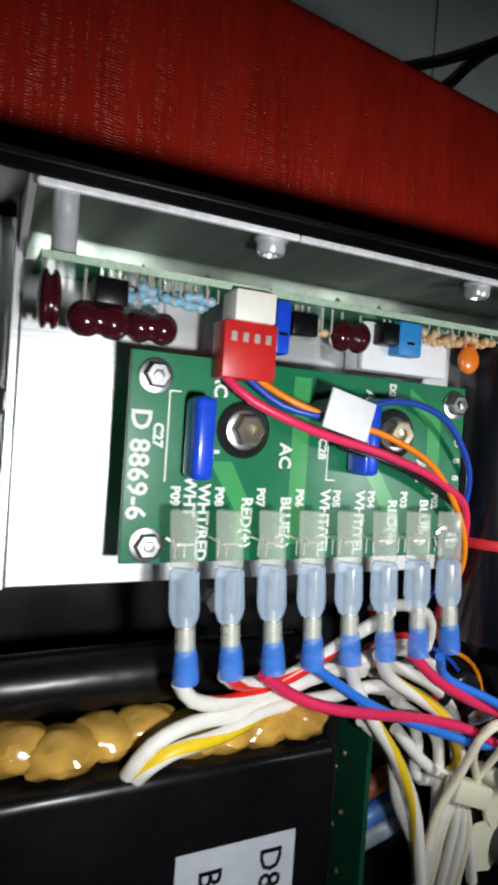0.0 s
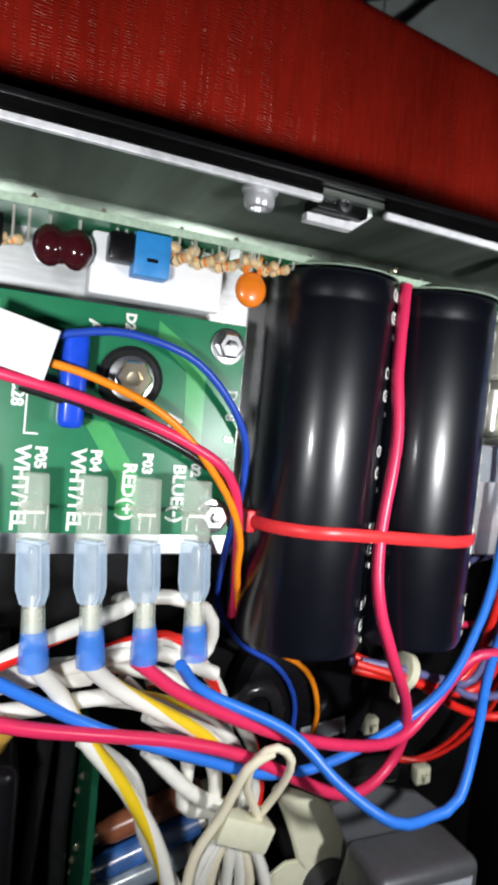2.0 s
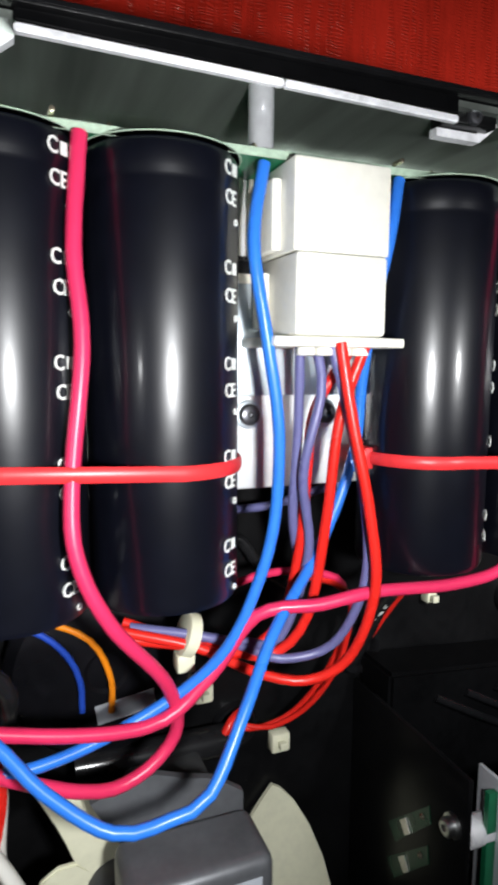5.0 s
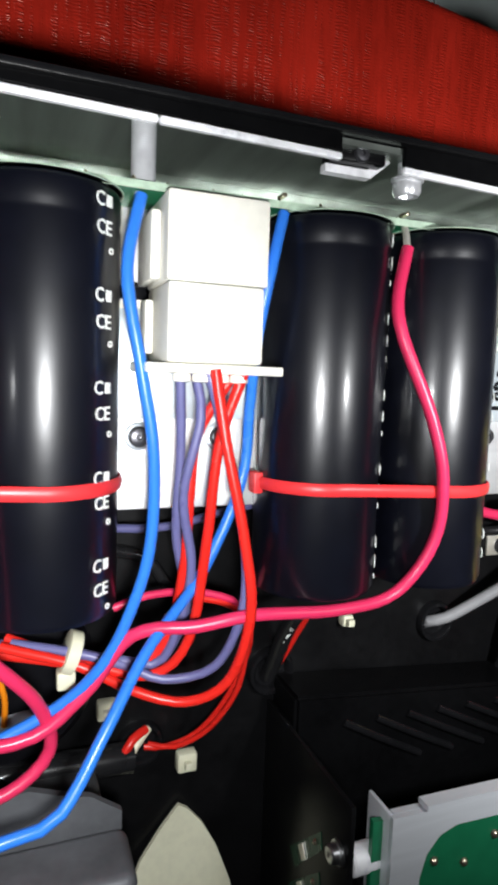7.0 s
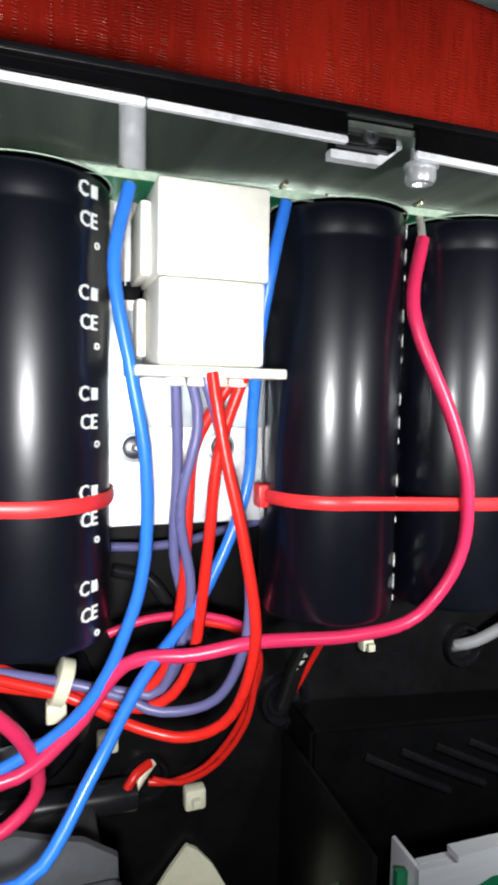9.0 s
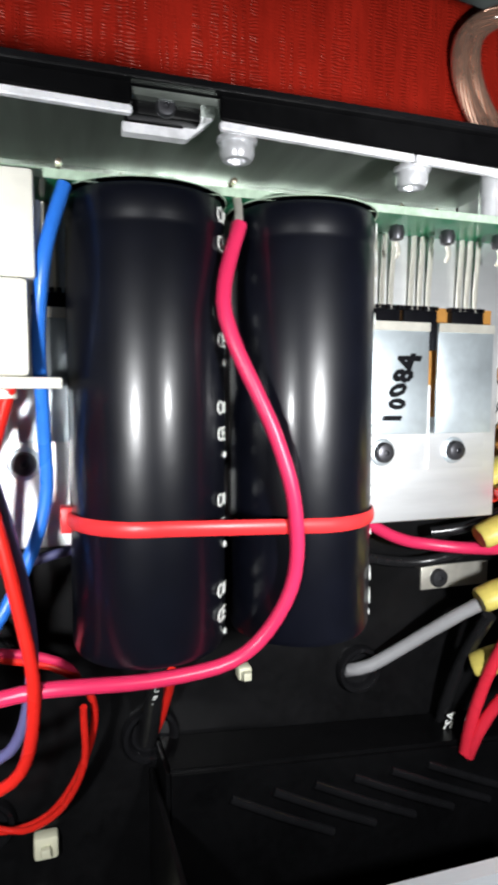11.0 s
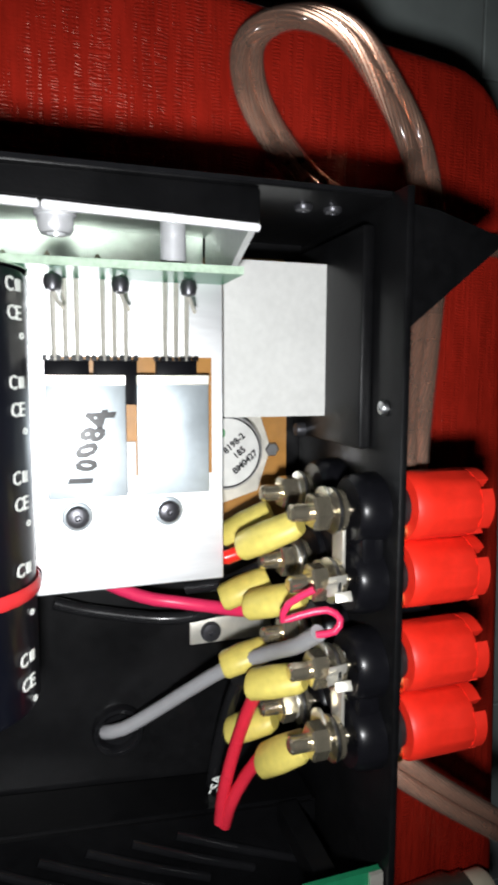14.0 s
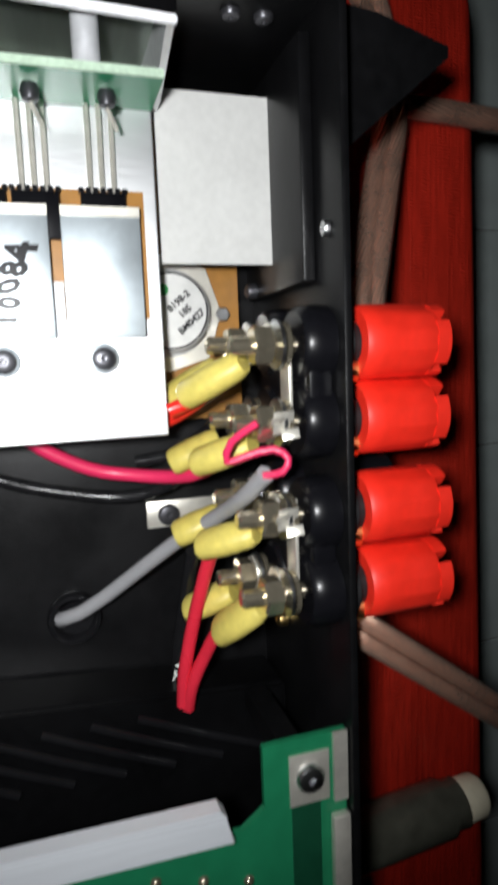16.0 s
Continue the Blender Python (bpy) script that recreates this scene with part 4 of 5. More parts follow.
for y, z in UPPER:
    binding_post(y, z, True)
for y, z in LOWER:
    binding_post(y, z, False)
for y0, y1, z in ((-0.0150, 0.0024, 0.0490), (-0.0548, -0.0365, 0.0500)):
    single("link_bar", box(0.4203, 0.4212, y0 - 0.004, y1 + 0.004, z - 0.0040, z + 0.0020, 0.0003), TIN, (0.4207, y0, z), "thin tinned link bar between two posts", "link bar", "link bars")
for a, c in ((UPPER[0], UPPER[1]), (UPPER[2], UPPER[3])):
    y0, y1 = c[0], a[0]
    single("post_body", box(0.4232, 0.4292, y0, y1, 0.022, 0.0555, 0.0012), BLACK_PL, (0.4262, y0, 0.022), "black moulded body joining two binding posts", "post body", "post bodies")
for (y, z), sign in ((UPPER[1], 1), (UPPER[2], 1)):
    lug = bmesh.new()
    for k, (x0, x1, y0, y1, up) in enumerate(((0.4150, 0.4200, -0.0022, 0.0030, 12), (0.4166, 0.4206, -0.0036, -0.0012, -25), (0.4140, 0.4172, 0.0006, 0.0022, 30))):
        merge(lug, turned(box(x0 - 0.417, x1 - 0.417, y0, y1, -0.0003, 0.0003, 0.0002), Matrix.Translation((0.417, y, z + 0.0050)) @ Matrix.Rotation(radians(up), 4, "X") @ Matrix.Rotation(radians(up * 0.6), 4, "Y")))
    single("solder_lug", lug, TIN, (0.417, y, z + 0.005), "crumpled tinned solder lug on a binding post", "solder lug", "solder lugs")


def sleeve(a, b, r=0.0051):
    L = (Vector(b) - Vector(a)).length
    ob = thing("ring_terminal", a, "yellow vinyl-sleeved ring terminal", "terminal", "yellow ring terminals")
    part("sleeve", lathe([(r * 0.80, 0), (r * 0.95, 0.001), (r, L * 0.45), (r * 0.9, L * 0.9), (r * 0.7, L), (0, L)], a, tilt=along(a, b) @ Matrix.Scale(0.72, 4, (1, 0, 0)), seg=20), YELLOW_SL, ob)
    part("ring", lathe([(0.0046, 0), (0.0046, 0.001), (0.0024, 0.001), (0.0024, 0)], (0.4172, b[1] + 0.004, b[2]), "x", 18), TIN, ob)


for a, b in (((0.3995, -0.0085, 0.036), (0.4115, -0.0010, 0.0455)), ((0.4020, -0.0250, 0.034), (0.4135, -0.0200, 0.044)), ((0.4015, -0.0450, 0.037), (0.4130, -0.0405, 0.046)), ((0.4060, -0.0690, 0.034), (0.4140, -0.0590, 0.045)),
             ((0.3985, -0.0095, 0.022), (0.4105, -0.0020, 0.027)), ((0.3975, -0.0262, 0.024), (0.4100, -0.0205, 0.027)), ((0.3975, -0.0450, 0.025), (0.4095, -0.0400, 0.028)), ((0.4010, -0.0680, 0.019), (0.4120, -0.0615, 0.027))):
    sleeve(a, b)
lug = thing("earth_lug", (0.4000, -0.0455, 0.0), "bare tinned earth strip screwed to the base plate", "earth lug")
part("strip", box(0.3935, 0.4200, -0.0490, -0.0410, 0.0001, 0.0012, 0.0003), TIN, lug)
screw("screw", (0.4000, -0.0452, 0.0012), "z", 0.0032, lug, DARK_SCREW, 0.0018)

# ---- neighbouring channel: pale rail and its green board ----
rail = thing("second_heatsink_rail", (0.35, -0.10, 0.05), "pale grey anodised rail of the second heat sink", "rail")
part("flange", prism([(0.3130, -0.0958), (0.3985, -0.0985), (0.4000, -0.1045), (0.3340, -0.1022), (0.3285, -0.1040), (0.3245, -0.1085), (0.3225, -0.1150), (0.3200, -0.1800), (0.3130, -0.1800)], 0.0605, 0.0622), RAIL_GREY, rail)
part("ridge", prism([(0.3230, -0.0938), (0.3970, -0.0955), (0.3985, -0.0975), (0.3230, -0.0953)], 0.0590, 0.0632), RAIL_GREY, rail)
part("end_wall", box(0.3130, 0.3142, -0.1800, -0.0958, 0.0500, 0.0604, 0.0004), RAIL_GREY, rail)
part("front_wall", prism([(0.3144, -0.0958), (0.3980, -0.0984), (0.3980, -0.0996), (0.3144, -0.0970)], 0.0585, 0.0604), RAIL_GREY, rail)
for y in (-0.1290, -0.1700):
    part("leg", box(0.3150, 0.3200, y - 0.003, y, 0.0191, 0.0604), BLACK_STEEL, rail)
part("spacer", lathe([(0.0040, 0), (0.0040, 0.0070), (0.0034, 0.0076), (0, 0.0076)], (0.3129, -0.1120, 0.0540), "-x", 20), ALU_EDGE, rail, "bright round spacer")
second = thing("second_circuit_board", (0.415, -0.10, 0.057), "green circuit board edge with a screwed metal washer plate", "circuit board")
part("laminate", prism([(0.4085, -0.0870), (0.4290, -0.0870), (0.4290, -0.1800), (0.3100, -0.1800), (0.3100, -0.0990), (0.4030, -0.1060), (0.4085, -0.1020)], 0.0562, 0.0578), PCB, second, smooth=False)
part("washer_plate", box(0.4145, 0.4245, -0.1030, -0.0905, 0.0579, 0.0586, 0.0002), TIN, second)
screw("screw", (0.4193, -0.0962, 0.0587), "z", 0.0034, second, STEEL, 0.0020)
part("trace", box(0.4150, 0.4222, -0.1290, -0.1034, 0.0579, 0.0581), PCB_DARK, second, "darker green strip")
part("clip", box(0.4246, 0.4290, -0.1290, -0.1070, 0.0579, 0.0605, 0.0006), TIN, second, "tinned edge clip")
part("edge_strip", box(0.4255, 0.4290, -0.104, -0.087, 0.0579, 0.0590), TIN, second)
for k in range(9):
    part("solder_joint", lathe([(0.0014, 0), (0.0010, 0.0008), (0, 0.0014)], (0.320 + 0.0105 * k, -0.1125 - 0.003 * (k % 3), 0.0579), "z", 8), CHROME, second)
single("board_post", box(0.416, 0.422, -0.100, -0.094, 0.0192, 0.0560), BLACK_STEEL, (0.41, -0.1, 0.019), "black steel support post under the second board", "support")

# ---- front end of the case: transformer, fan, choke ----
tr = thing("transformer", (0.07, -0.09, 0.0), "black boxed transformer with varnished tape and a paper label", "transformer")
part("shell", box(-0.028, 0.1255, -0.160, -0.0560, 0.0005, 0.0550, 0.0030, 3), WRAP, tr)
part("wrap", tube([(-0.027, -0.0420, 0.034), (0.02, -0.0405, 0.036), (0.07, -0.0400, 0.035), (0.122, -0.0415, 0.033)], 0.0075, 14), WRAP, tr, "glossy black shrink wrap")
rnd = random.Random(2)
for k in range(15):
    x = -0.024 + 0.0100 * k
    own = bmesh.new()
    bmesh.ops.create_icosphere(own, subdivisions=3, radius=1)
    for v in own.verts:
        v.co *= 1 + 0.20 * noise.noise(v.co * 2.1 + Vector((k, 0, 0)))
    part("tape_fold", turned(own, Matrix.Translation((x, -0.0505 - rnd.uniform(0, 0.002), 0.044 + rnd.uniform(-0.004, 0.003))) @ Matrix.Rotation(rnd.uniform(-0.4, 0.4), 4, "Y") @ Matrix.Diagonal((0.0095, 0.0050, 0.0080, 1))), KAPTON, tr, "shiny yellow varnished tape")
lab = part("label", box(0.0815, 0.1130, -0.112, -0.0757, 0.0551, 0.0553), PAPER, tr, "bluish-grey printed paper label")
for s, x in (("D88", 0.1060), ("BM", 0.0900)):
    part("print", letters(s, 0.0085, Matrix.Translation((x, -0.0860, 0.0554)) @ down), BLACK_PL, lab)
single("upright_board", box(0.1418, 0.1434, -0.1500, -0.0605, 0.0005, 0.0450), PCB_DARK, (0.1426, -0.1, 0), "dark green circuit board standing on edge", "circuit board", smooth=False)
for k in range(7):
    c = (0.1418, -0.072 - 0.006 * k, 0.034 - 0.004 * (k % 3))
    single("solder_point", lathe([(0.0010, 0), (0.0006, 0.0006), (0, 0.0010)], c, "-x", 8), CHROME, c, "small bright solder point on the upright board", "solder point", "solder points")
single("hex_bolt", lathe([(0.0042, 0), (0.0042, 0.0022), (0.0036, 0.0028), (0, 0.0028)], (0.1100, -0.0330, 0.0002), "z", 6), STEEL, (0.11, -0.033, 0), "zinc hexagon bolt head on the base plate", "bolt")
choke = thing("choke", (0.2177, -0.0704, 0.0), "black shrink-wrapped round choke with a paper label", "choke")
part("body", lathe([(0.0240, 0), (0.0262, 0.0015), (0.0265, 0.0070), (0.0240, 0.0104), (0.0200, 0.0114), (0.0060, 0.0117), (0.0050, 0.0108), (0, 0.0108)], (0.2177, -0.0704, 0.0003), "z", 48), BLACK_PL, choke)
part("label", turned(box(-0.0082, 0.0082, -0.0028, 0.0028, 0, 0.0002), Matrix.Translation((0.2228, -0.0812, 0.0121)) @ Matrix.Rotation(radians(8), 4, "Z")), PAPER, choke, "grey paper label")
ringp = [(0.1835, -0.0780, 0.0040), (0.1800, -0.0700, 0.0220), (0.1787, -0.0600, 0.0345), (0.1830, -0.0535, 0.0360), (0.1890, -0.0540, 0.0355), (0.1930, -0.0600, 0.0345), (0.1925, -0.0680, 0.0300), (0.1915, -0.0760, 0.0200), (0.1910, -0.0800, 0.0060)]
single("black_wire_loop", tube(ringp, 0.0022, 12), WIRE["black"], (0.19, -0.0735, 0.004), "glossy black wire bent up in a loop", "wire")
fan = thing("cooling_fan", (0.245, -0.128, 0.0), "cooling fan with milky blades and a grey motor bracket", "fan")
part("motor", box(0.2140, 0.2475, -0.1500, -0.0955, 0.0420, 0.0600, 0.0028, 4), GREY_CAST, fan)
part("motor_core", box(0.2215, 0.2440, -0.1480, -0.0990, 0.0003, 0.0420, 0.0020), GREY_DARK, fan, "dark grey motor core")
part("bracket_arm", prism([(0.2093, -0.0862), (0.2160, -0.0838), (0.2243, -0.0825), (0.2310, -0.0850), (0.2390, -0.0872), (0.2465, -0.0925), (0.2465, -0.1120), (0.2150, -0.1120), (0.2175, -0.1010)], 0.0395, 0.0415), GREY_CAST, fan, "grey steel bracket arm")
lab = part("label", box(0.2245, 0.2440, -0.148, -0.0995, 0.0601, 0.0603), PAPER, fan, "greyish paper warning label")
for s, x, y in (("CAU", 0.2405, -0.1065), ("AT", 0.2345, -0.1070)):
    part("print", letters(s, 0.0054, Matrix.Translation((x, y, 0.0604)) @ down), BLACK_PL, lab)
for k in range(5):
    part("print", box(0.2252 + 0.0012 * k, 0.2258 + 0.0012 * k, -0.130, -0.1015 - 0.001 * (k % 2), 0.0603, 0.0604), BLACK_PL, lab)
part("hub", lathe([(0.0060, 0), (0.0060, 0.024), (0.0082, 0.026), (0.0082, 0.034), (0.0066, 0.0362), (0, 0.0365)], (0.2170, -0.1180, 0.0003), "z", 30), GREY_DARK, fan, "dark grey hub")


def blade(outline, z, tip, tail):
    """A broad fan blade, thin, with rounded edges, rising from one end to the other."""
    own = prism(outline, 0, 0.0014)
    bmesh.ops.subdivide_edges(own, edges=[e for e in own.edges if e.calc_length() > 0.003], cuts=2, use_grid_fill=True)
    bmesh.ops.triangulate(own, faces=[f for f in own.faces if len(f.verts) > 4])
    a, c = Vector(tip), Vector(tail)
    for v in own.verts:
        u = (Vector((v.co.x, v.co.y)) - a).dot(c - a) / (c - a).length_squared
        v.co.z += z + 0.010 * u * u
    return own


for outline, z, tip, tail in (
    ([(0.2718, -0.1242), (0.2750, -0.1262), (0.2800, -0.1320), (0.2850, -0.1410), (0.2890, -0.1520), (0.2910, -0.1640), (0.2600, -0.1650), (0.2550, -0.1480), (0.2590, -0.1400), (0.2660, -0.1310)], 0.0012, (0.2718, -0.1242), (0.27, -0.165)),
):
    part("blade", blade(outline, z, tip, tail), FAN_WHITE, fan)
for outline in (
    [(0.1975, -0.0846), (0.2060, -0.0880), (0.2160, -0.0932), (0.2235, -0.1012), (0.2285, -0.1085), (0.2262, -0.1118), (0.2250, -0.1180), (0.2140, -0.1180), (0.2063, -0.1083), (0.2045, -0.1030), (0.2022, -0.0975), (0.1990, -0.0910), (0.1962, -0.0862)],
    [(0.1948, -0.1215), (0.1955, -0.1165), (0.1985, -0.1112), (0.2025, -0.1088), (0.2070, -0.1088), (0.2140, -0.1150), (0.2135, -0.1230), (0.2097, -0.1270), (0.2030, -0.1258), (0.1975, -0.1240)],
):
    leaf = prism(outline, 0.0295, 0.0312)
    bmesh.ops.bevel(leaf, geom=[e for e in leaf.edges if abs(e.verts[0].co.z - e.verts[1].co.z) < 1e-6], offset=0.0005, segments=2, affect="EDGES")
    part("blade", leaf, FAN_WHITE, fan)

# brown and blue crimp joints in the wire bundle
for k, (a, b, m, label) in enumerate((((0.150, -0.098, 0.020), (0.178, -0.088, 0.022), material("copper_brown_crimp", (0.30, 0.10, 0.05), 0.3, clear=0.2), "brown"), ((0.150, -0.108, 0.020), (0.178, -0.098, 0.022), BLUE_CRIMP, "blue"), ((0.148, -0.117, 0.018), (0.176, -0.108, 0.020), CLEAR_BLUE, "pale blue"))):
    L = (Vector(b) - Vector(a)).length
    j = thing("crimp_joint", a, f"{label} translucent insulated crimp joint", "crimp joint", "crimp joints")
    part("sleeve", lathe([(0.0028, 0), (0.0036, 0.004), (0.0036, L - 0.004), (0.0030, L)], a, tilt=along(a, b), seg=16), m, j)
    part("barrel", lathe([(0.0020, -0.002), (0.0020, L + 0.002)], a, tilt=along(a, b), seg=12), TIN, j)


# ---- wires ----
wire("crimson_wire", "crimson insulated wire from a terminal up between two capacitors", "pink", 0.0016, [(0.2099, 0.0562, 0.0490), (0.2080, 0.0347, 0.0520), (0.2089, 0.0164, 0.0535), (0.2063, -0.0083, 0.0545), (0.2065, -0.0233, 0.0565), (0.2127, -0.0381, 0.0560), (0.2258, -0.0570, 0.0480), (0.2291, -0.0728, 0.0420), (0.2196, -0.0810, 0.0430), (0.2066, -0.0797, 0.0450), (0.1792, -0.0646, 0.0480), (0.1593, -0.0575, 0.0490), (0.1252, -0.0484, 0.0530), (0.1111, -0.0428, 0.0530), (0.1011, -0.0358, 0.0545)], group="crimson wires")
wire("crimson_wire", "crimson insulated wire curving up over a tied capacitor", "pink", 0.0016, [(0.1471, -0.0353, 0.0545), (0.1621, -0.0466, 0.0520), (0.1913, -0.0605, 0.0490), (0.2214, -0.0666, 0.0470), (0.2363, -0.0581, 0.0460), (0.2471, -0.0441, 0.0480), (0.2618, -0.0420, 0.0520), (0.2752, -0.0399, 0.0540), (0.2983, -0.0410, 0.0540), (0.3157, -0.0385, 0.0530), (0.3250, -0.0247, 0.0555), (0.3251, -0.0077, 0.0575), (0.3207, 0.0083, 0.0570), (0.3122, 0.0277, 0.0550), (0.3112, 0.0375, 0.0530), (0.3155, 0.0509, 0.0495)], group="crimson wires")
wire("wire_tip", "tinned wire end soldered to the main board", "tin", 0.0009, [(0.3155, 0.0499, 0.0495), (0.3155, 0.0539, 0.0487), (0.3155, 0.0568, 0.0475)], group="wire tips")
wire("wire_tip", "tinned wire end soldered to the main board", "tin", 0.0009, [(0.2099, 0.0552, 0.0490), (0.2099, 0.0565, 0.0482), (0.2099, 0.0568, 0.0475)], group="wire tips")
wire("blue_wire", "blue insulated wire hanging beside the cream connector", "blue", 0.0014, [(0.2474, 0.0551, 0.0490), (0.2441, 0.0383, 0.0520), (0.2474, 0.0182, 0.0520), (0.2507, -0.0005, 0.0510), (0.2510, -0.0204, 0.0490), (0.2478, -0.0352, 0.0480), (0.2403, -0.0511, 0.0470), (0.2280, -0.0620, 0.0450), (0.2056, -0.0698, 0.0460), (0.1868, -0.0704, 0.0470), (0.1656, -0.0624, 0.0490), (0.1475, -0.0547, 0.0500), (0.1341, -0.0479, 0.0505), (0.1146, -0.0348, 0.0545)], group="blue wires")
wire("blue_wire", "blue insulated wire in a wide hanging loop", "blue", 0.0014, [(0.2812, 0.0556, 0.0485), (0.2773, 0.0415, 0.0515), (0.2759, 0.0261, 0.0480), (0.2764, 0.0096, 0.0430), (0.2757, -0.0092, 0.0410), (0.2656, -0.0314, 0.0430), (0.2501, -0.0461, 0.0520), (0.2399, -0.0589, 0.0600), (0.2302, -0.0717, 0.0660), (0.2219, -0.0751, 0.0660), (0.2108, -0.0747, 0.0660), (0.1988, -0.0674, 0.0600), (0.1870, -0.0564, 0.0530), (0.1652, -0.0458, 0.0500), (0.1571, -0.0368, 0.0545)], group="blue wires")
wire("orange_wire", "thin orange harness wire over the rectifier board", "orange", 0.0009, [(0.0968, 0.0358, 0.0490), (0.1053, 0.0309, 0.0530), (0.1172, 0.0271, 0.0555), (0.1334, 0.0238, 0.0555), (0.1508, 0.0161, 0.0540), (0.1654, 0.0014, 0.0500), (0.1720, -0.0104, 0.0460), (0.1748, -0.0214, 0.0400), (0.1858, -0.0415, 0.0225), (0.2000, -0.0522, 0.0134), (0.2101, -0.0574, 0.0129), (0.2155, -0.0628, 0.0136), (0.2187, -0.0721, 0.0136), (0.2187, -0.0814, 0.0129)])
wire("navy_wire", "thin blue harness wire curving over the rectifier board", "navy", 0.0009, [(0.0945, 0.0356, 0.0490), (0.1028, 0.0298, 0.0520), (0.1138, 0.0279, 0.0555), (0.1255, 0.0313, 0.0555), (0.1393, 0.0336, 0.0540), (0.1554, 0.0297, 0.0520), (0.1676, 0.0180, 0.0490), (0.1720, 0.0058, 0.0450), (0.1715, -0.0174, 0.0380), (0.1754, -0.0314, 0.0265), (0.1817, -0.0414, 0.0205), (0.1915, -0.0510, 0.0136), (0.2012, -0.0567, 0.0129), (0.2075, -0.0635, 0.0132), (0.2105, -0.0709, 0.0132), (0.2110, -0.0801, 0.0126)])
wire("crimson_harness_wire", "thin crimson harness wire over the rectifier board", "pink", 0.0012, [(0.0881, 0.0354, 0.0500), (0.0946, 0.0300, 0.0530), (0.1109, 0.0239, 0.0555), (0.1319, 0.0193, 0.0555), (0.1541, 0.0122, 0.0530), (0.1677, 0.0022, 0.0500), (0.1763, -0.0239, 0.0360), (0.1802, -0.0362, 0.0260)])
wire("black_harness_wire", "thin black harness wire beside the crimson one", "black", 0.001, [(0.1194, 0.0207, 0.0530), (0.1379, 0.0163, 0.0530), (0.1562, 0.0093, 0.0510), (0.1686, -0.0006, 0.0480), (0.1752, -0.0209, 0.0360), (0.1792, -0.0346, 0.0260)])
wire("violet_wire", "violet-grey wire from the cream connector", "violet", 0.0012, [(0.2575, 0.0180, 0.0470), (0.2588, -0.0014, 0.0440), (0.2587, -0.0226, 0.0420), (0.2634, -0.0440, 0.0360), (0.2552, -0.0600, 0.0340), (0.2417, -0.0538, 0.0370), (0.2311, -0.0515, 0.0340), (0.2181, -0.0504, 0.0300)], group="connector wires")
wire("violet_wire", "violet-grey wire from the cream connector", "violet", 0.0012, [(0.2600, 0.0181, 0.0500), (0.2621, 0.0071, 0.0490), (0.2589, -0.0118, 0.0470), (0.2621, -0.0323, 0.0440), (0.2567, -0.0544, 0.0400), (0.2471, -0.0548, 0.0380), (0.2363, -0.0528, 0.0360), (0.2233, -0.0525, 0.0310)], group="connector wires")
wire("violet_wire", "violet-grey wire looping back to the tied bundle", "violet", 0.0012, [(0.2622, 0.0182, 0.0530), (0.2670, 0.0023, 0.0530), (0.2723, -0.0206, 0.0530), (0.2730, -0.0391, 0.0520), (0.2683, -0.0555, 0.0460), (0.2563, -0.0591, 0.0420), (0.2477, -0.0559, 0.0390), (0.2362, -0.0520, 0.0370), (0.2207, -0.0496, 0.0320)], group="connector wires")
wire("red_wire", "red wire looping from the connector to the tied bundle", "red", 0.0013, [(0.2634, 0.0182, 0.0550), (0.2663, 0.0013, 0.0560), (0.2708, -0.0195, 0.0570), (0.2736, -0.0390, 0.0560), (0.2707, -0.0576, 0.0500), (0.2615, -0.0643, 0.0450), (0.2495, -0.0618, 0.0410), (0.2361, -0.0545, 0.0385), (0.2182, -0.0498, 0.0330)], group="connector wires")
wire("red_wire", "red wire from the connector to the tied bundle", "red", 0.0013, [(0.2709, 0.0179, 0.0530), (0.2664, 0.0006, 0.0500), (0.2647, -0.0228, 0.0480), (0.2621, -0.0482, 0.0440), (0.2539, -0.0585, 0.0400), (0.2389, -0.0553, 0.0375), (0.2182, -0.0521, 0.0320)], group="connector wires")
wire("red_wire", "red wire from the connector to the tied bundle", "red", 0.0013, [(0.2700, 0.0178, 0.0490), (0.2626, 0.0028, 0.0450), (0.2613, -0.0125, 0.0440), (0.2607, -0.0314, 0.0420), (0.2569, -0.0511, 0.0390), (0.2459, -0.0580, 0.0370), (0.2337, -0.0540, 0.0350), (0.2194, -0.0489, 0.0300)], group="connector wires")
wire("thin_red_wire", "thin red wire running to a base-plate hole", "red", 0.0009, [(0.2835, -0.0567, 0.0300), (0.2837, -0.0759, 0.0220), (0.2778, -0.0919, 0.0140), (0.2687, -0.0998, 0.0080), (0.2609, -0.0999, 0.0040)], group="thin red wires")
wire("thin_red_wire", "thin crimson wire crossing behind the hanging wires", "pink", 0.0011, [(0.2454, -0.0441, 0.0300), (0.2542, -0.0415, 0.0300), (0.2665, -0.0415, 0.0300), (0.2780, -0.0449, 0.0300), (0.2819, -0.0498, 0.0280), (0.2842, -0.0543, 0.0280)], group="thin red wires")
wire("thin_red_wire", "thin red wire in a wide loop over the base plate", "red", 0.001, [(0.2658, -0.0428, 0.0300), (0.2765, -0.0459, 0.0300), (0.2840, -0.0526, 0.0280), (0.2865, -0.0646, 0.0220), (0.2827, -0.0815, 0.0160), (0.2755, -0.0949, 0.0100), (0.2667, -0.1005, 0.0060), (0.2596, -0.1006, 0.0040)], group="thin red wires")
wire("red_cable", "red insulated cable going down into a grommet", "red", 0.0014, [(0.3060, -0.0550, 0.0220), (0.3064, -0.0642, 0.0140), (0.3057, -0.0755, 0.0060), (0.3044, -0.0830, 0.0010)])
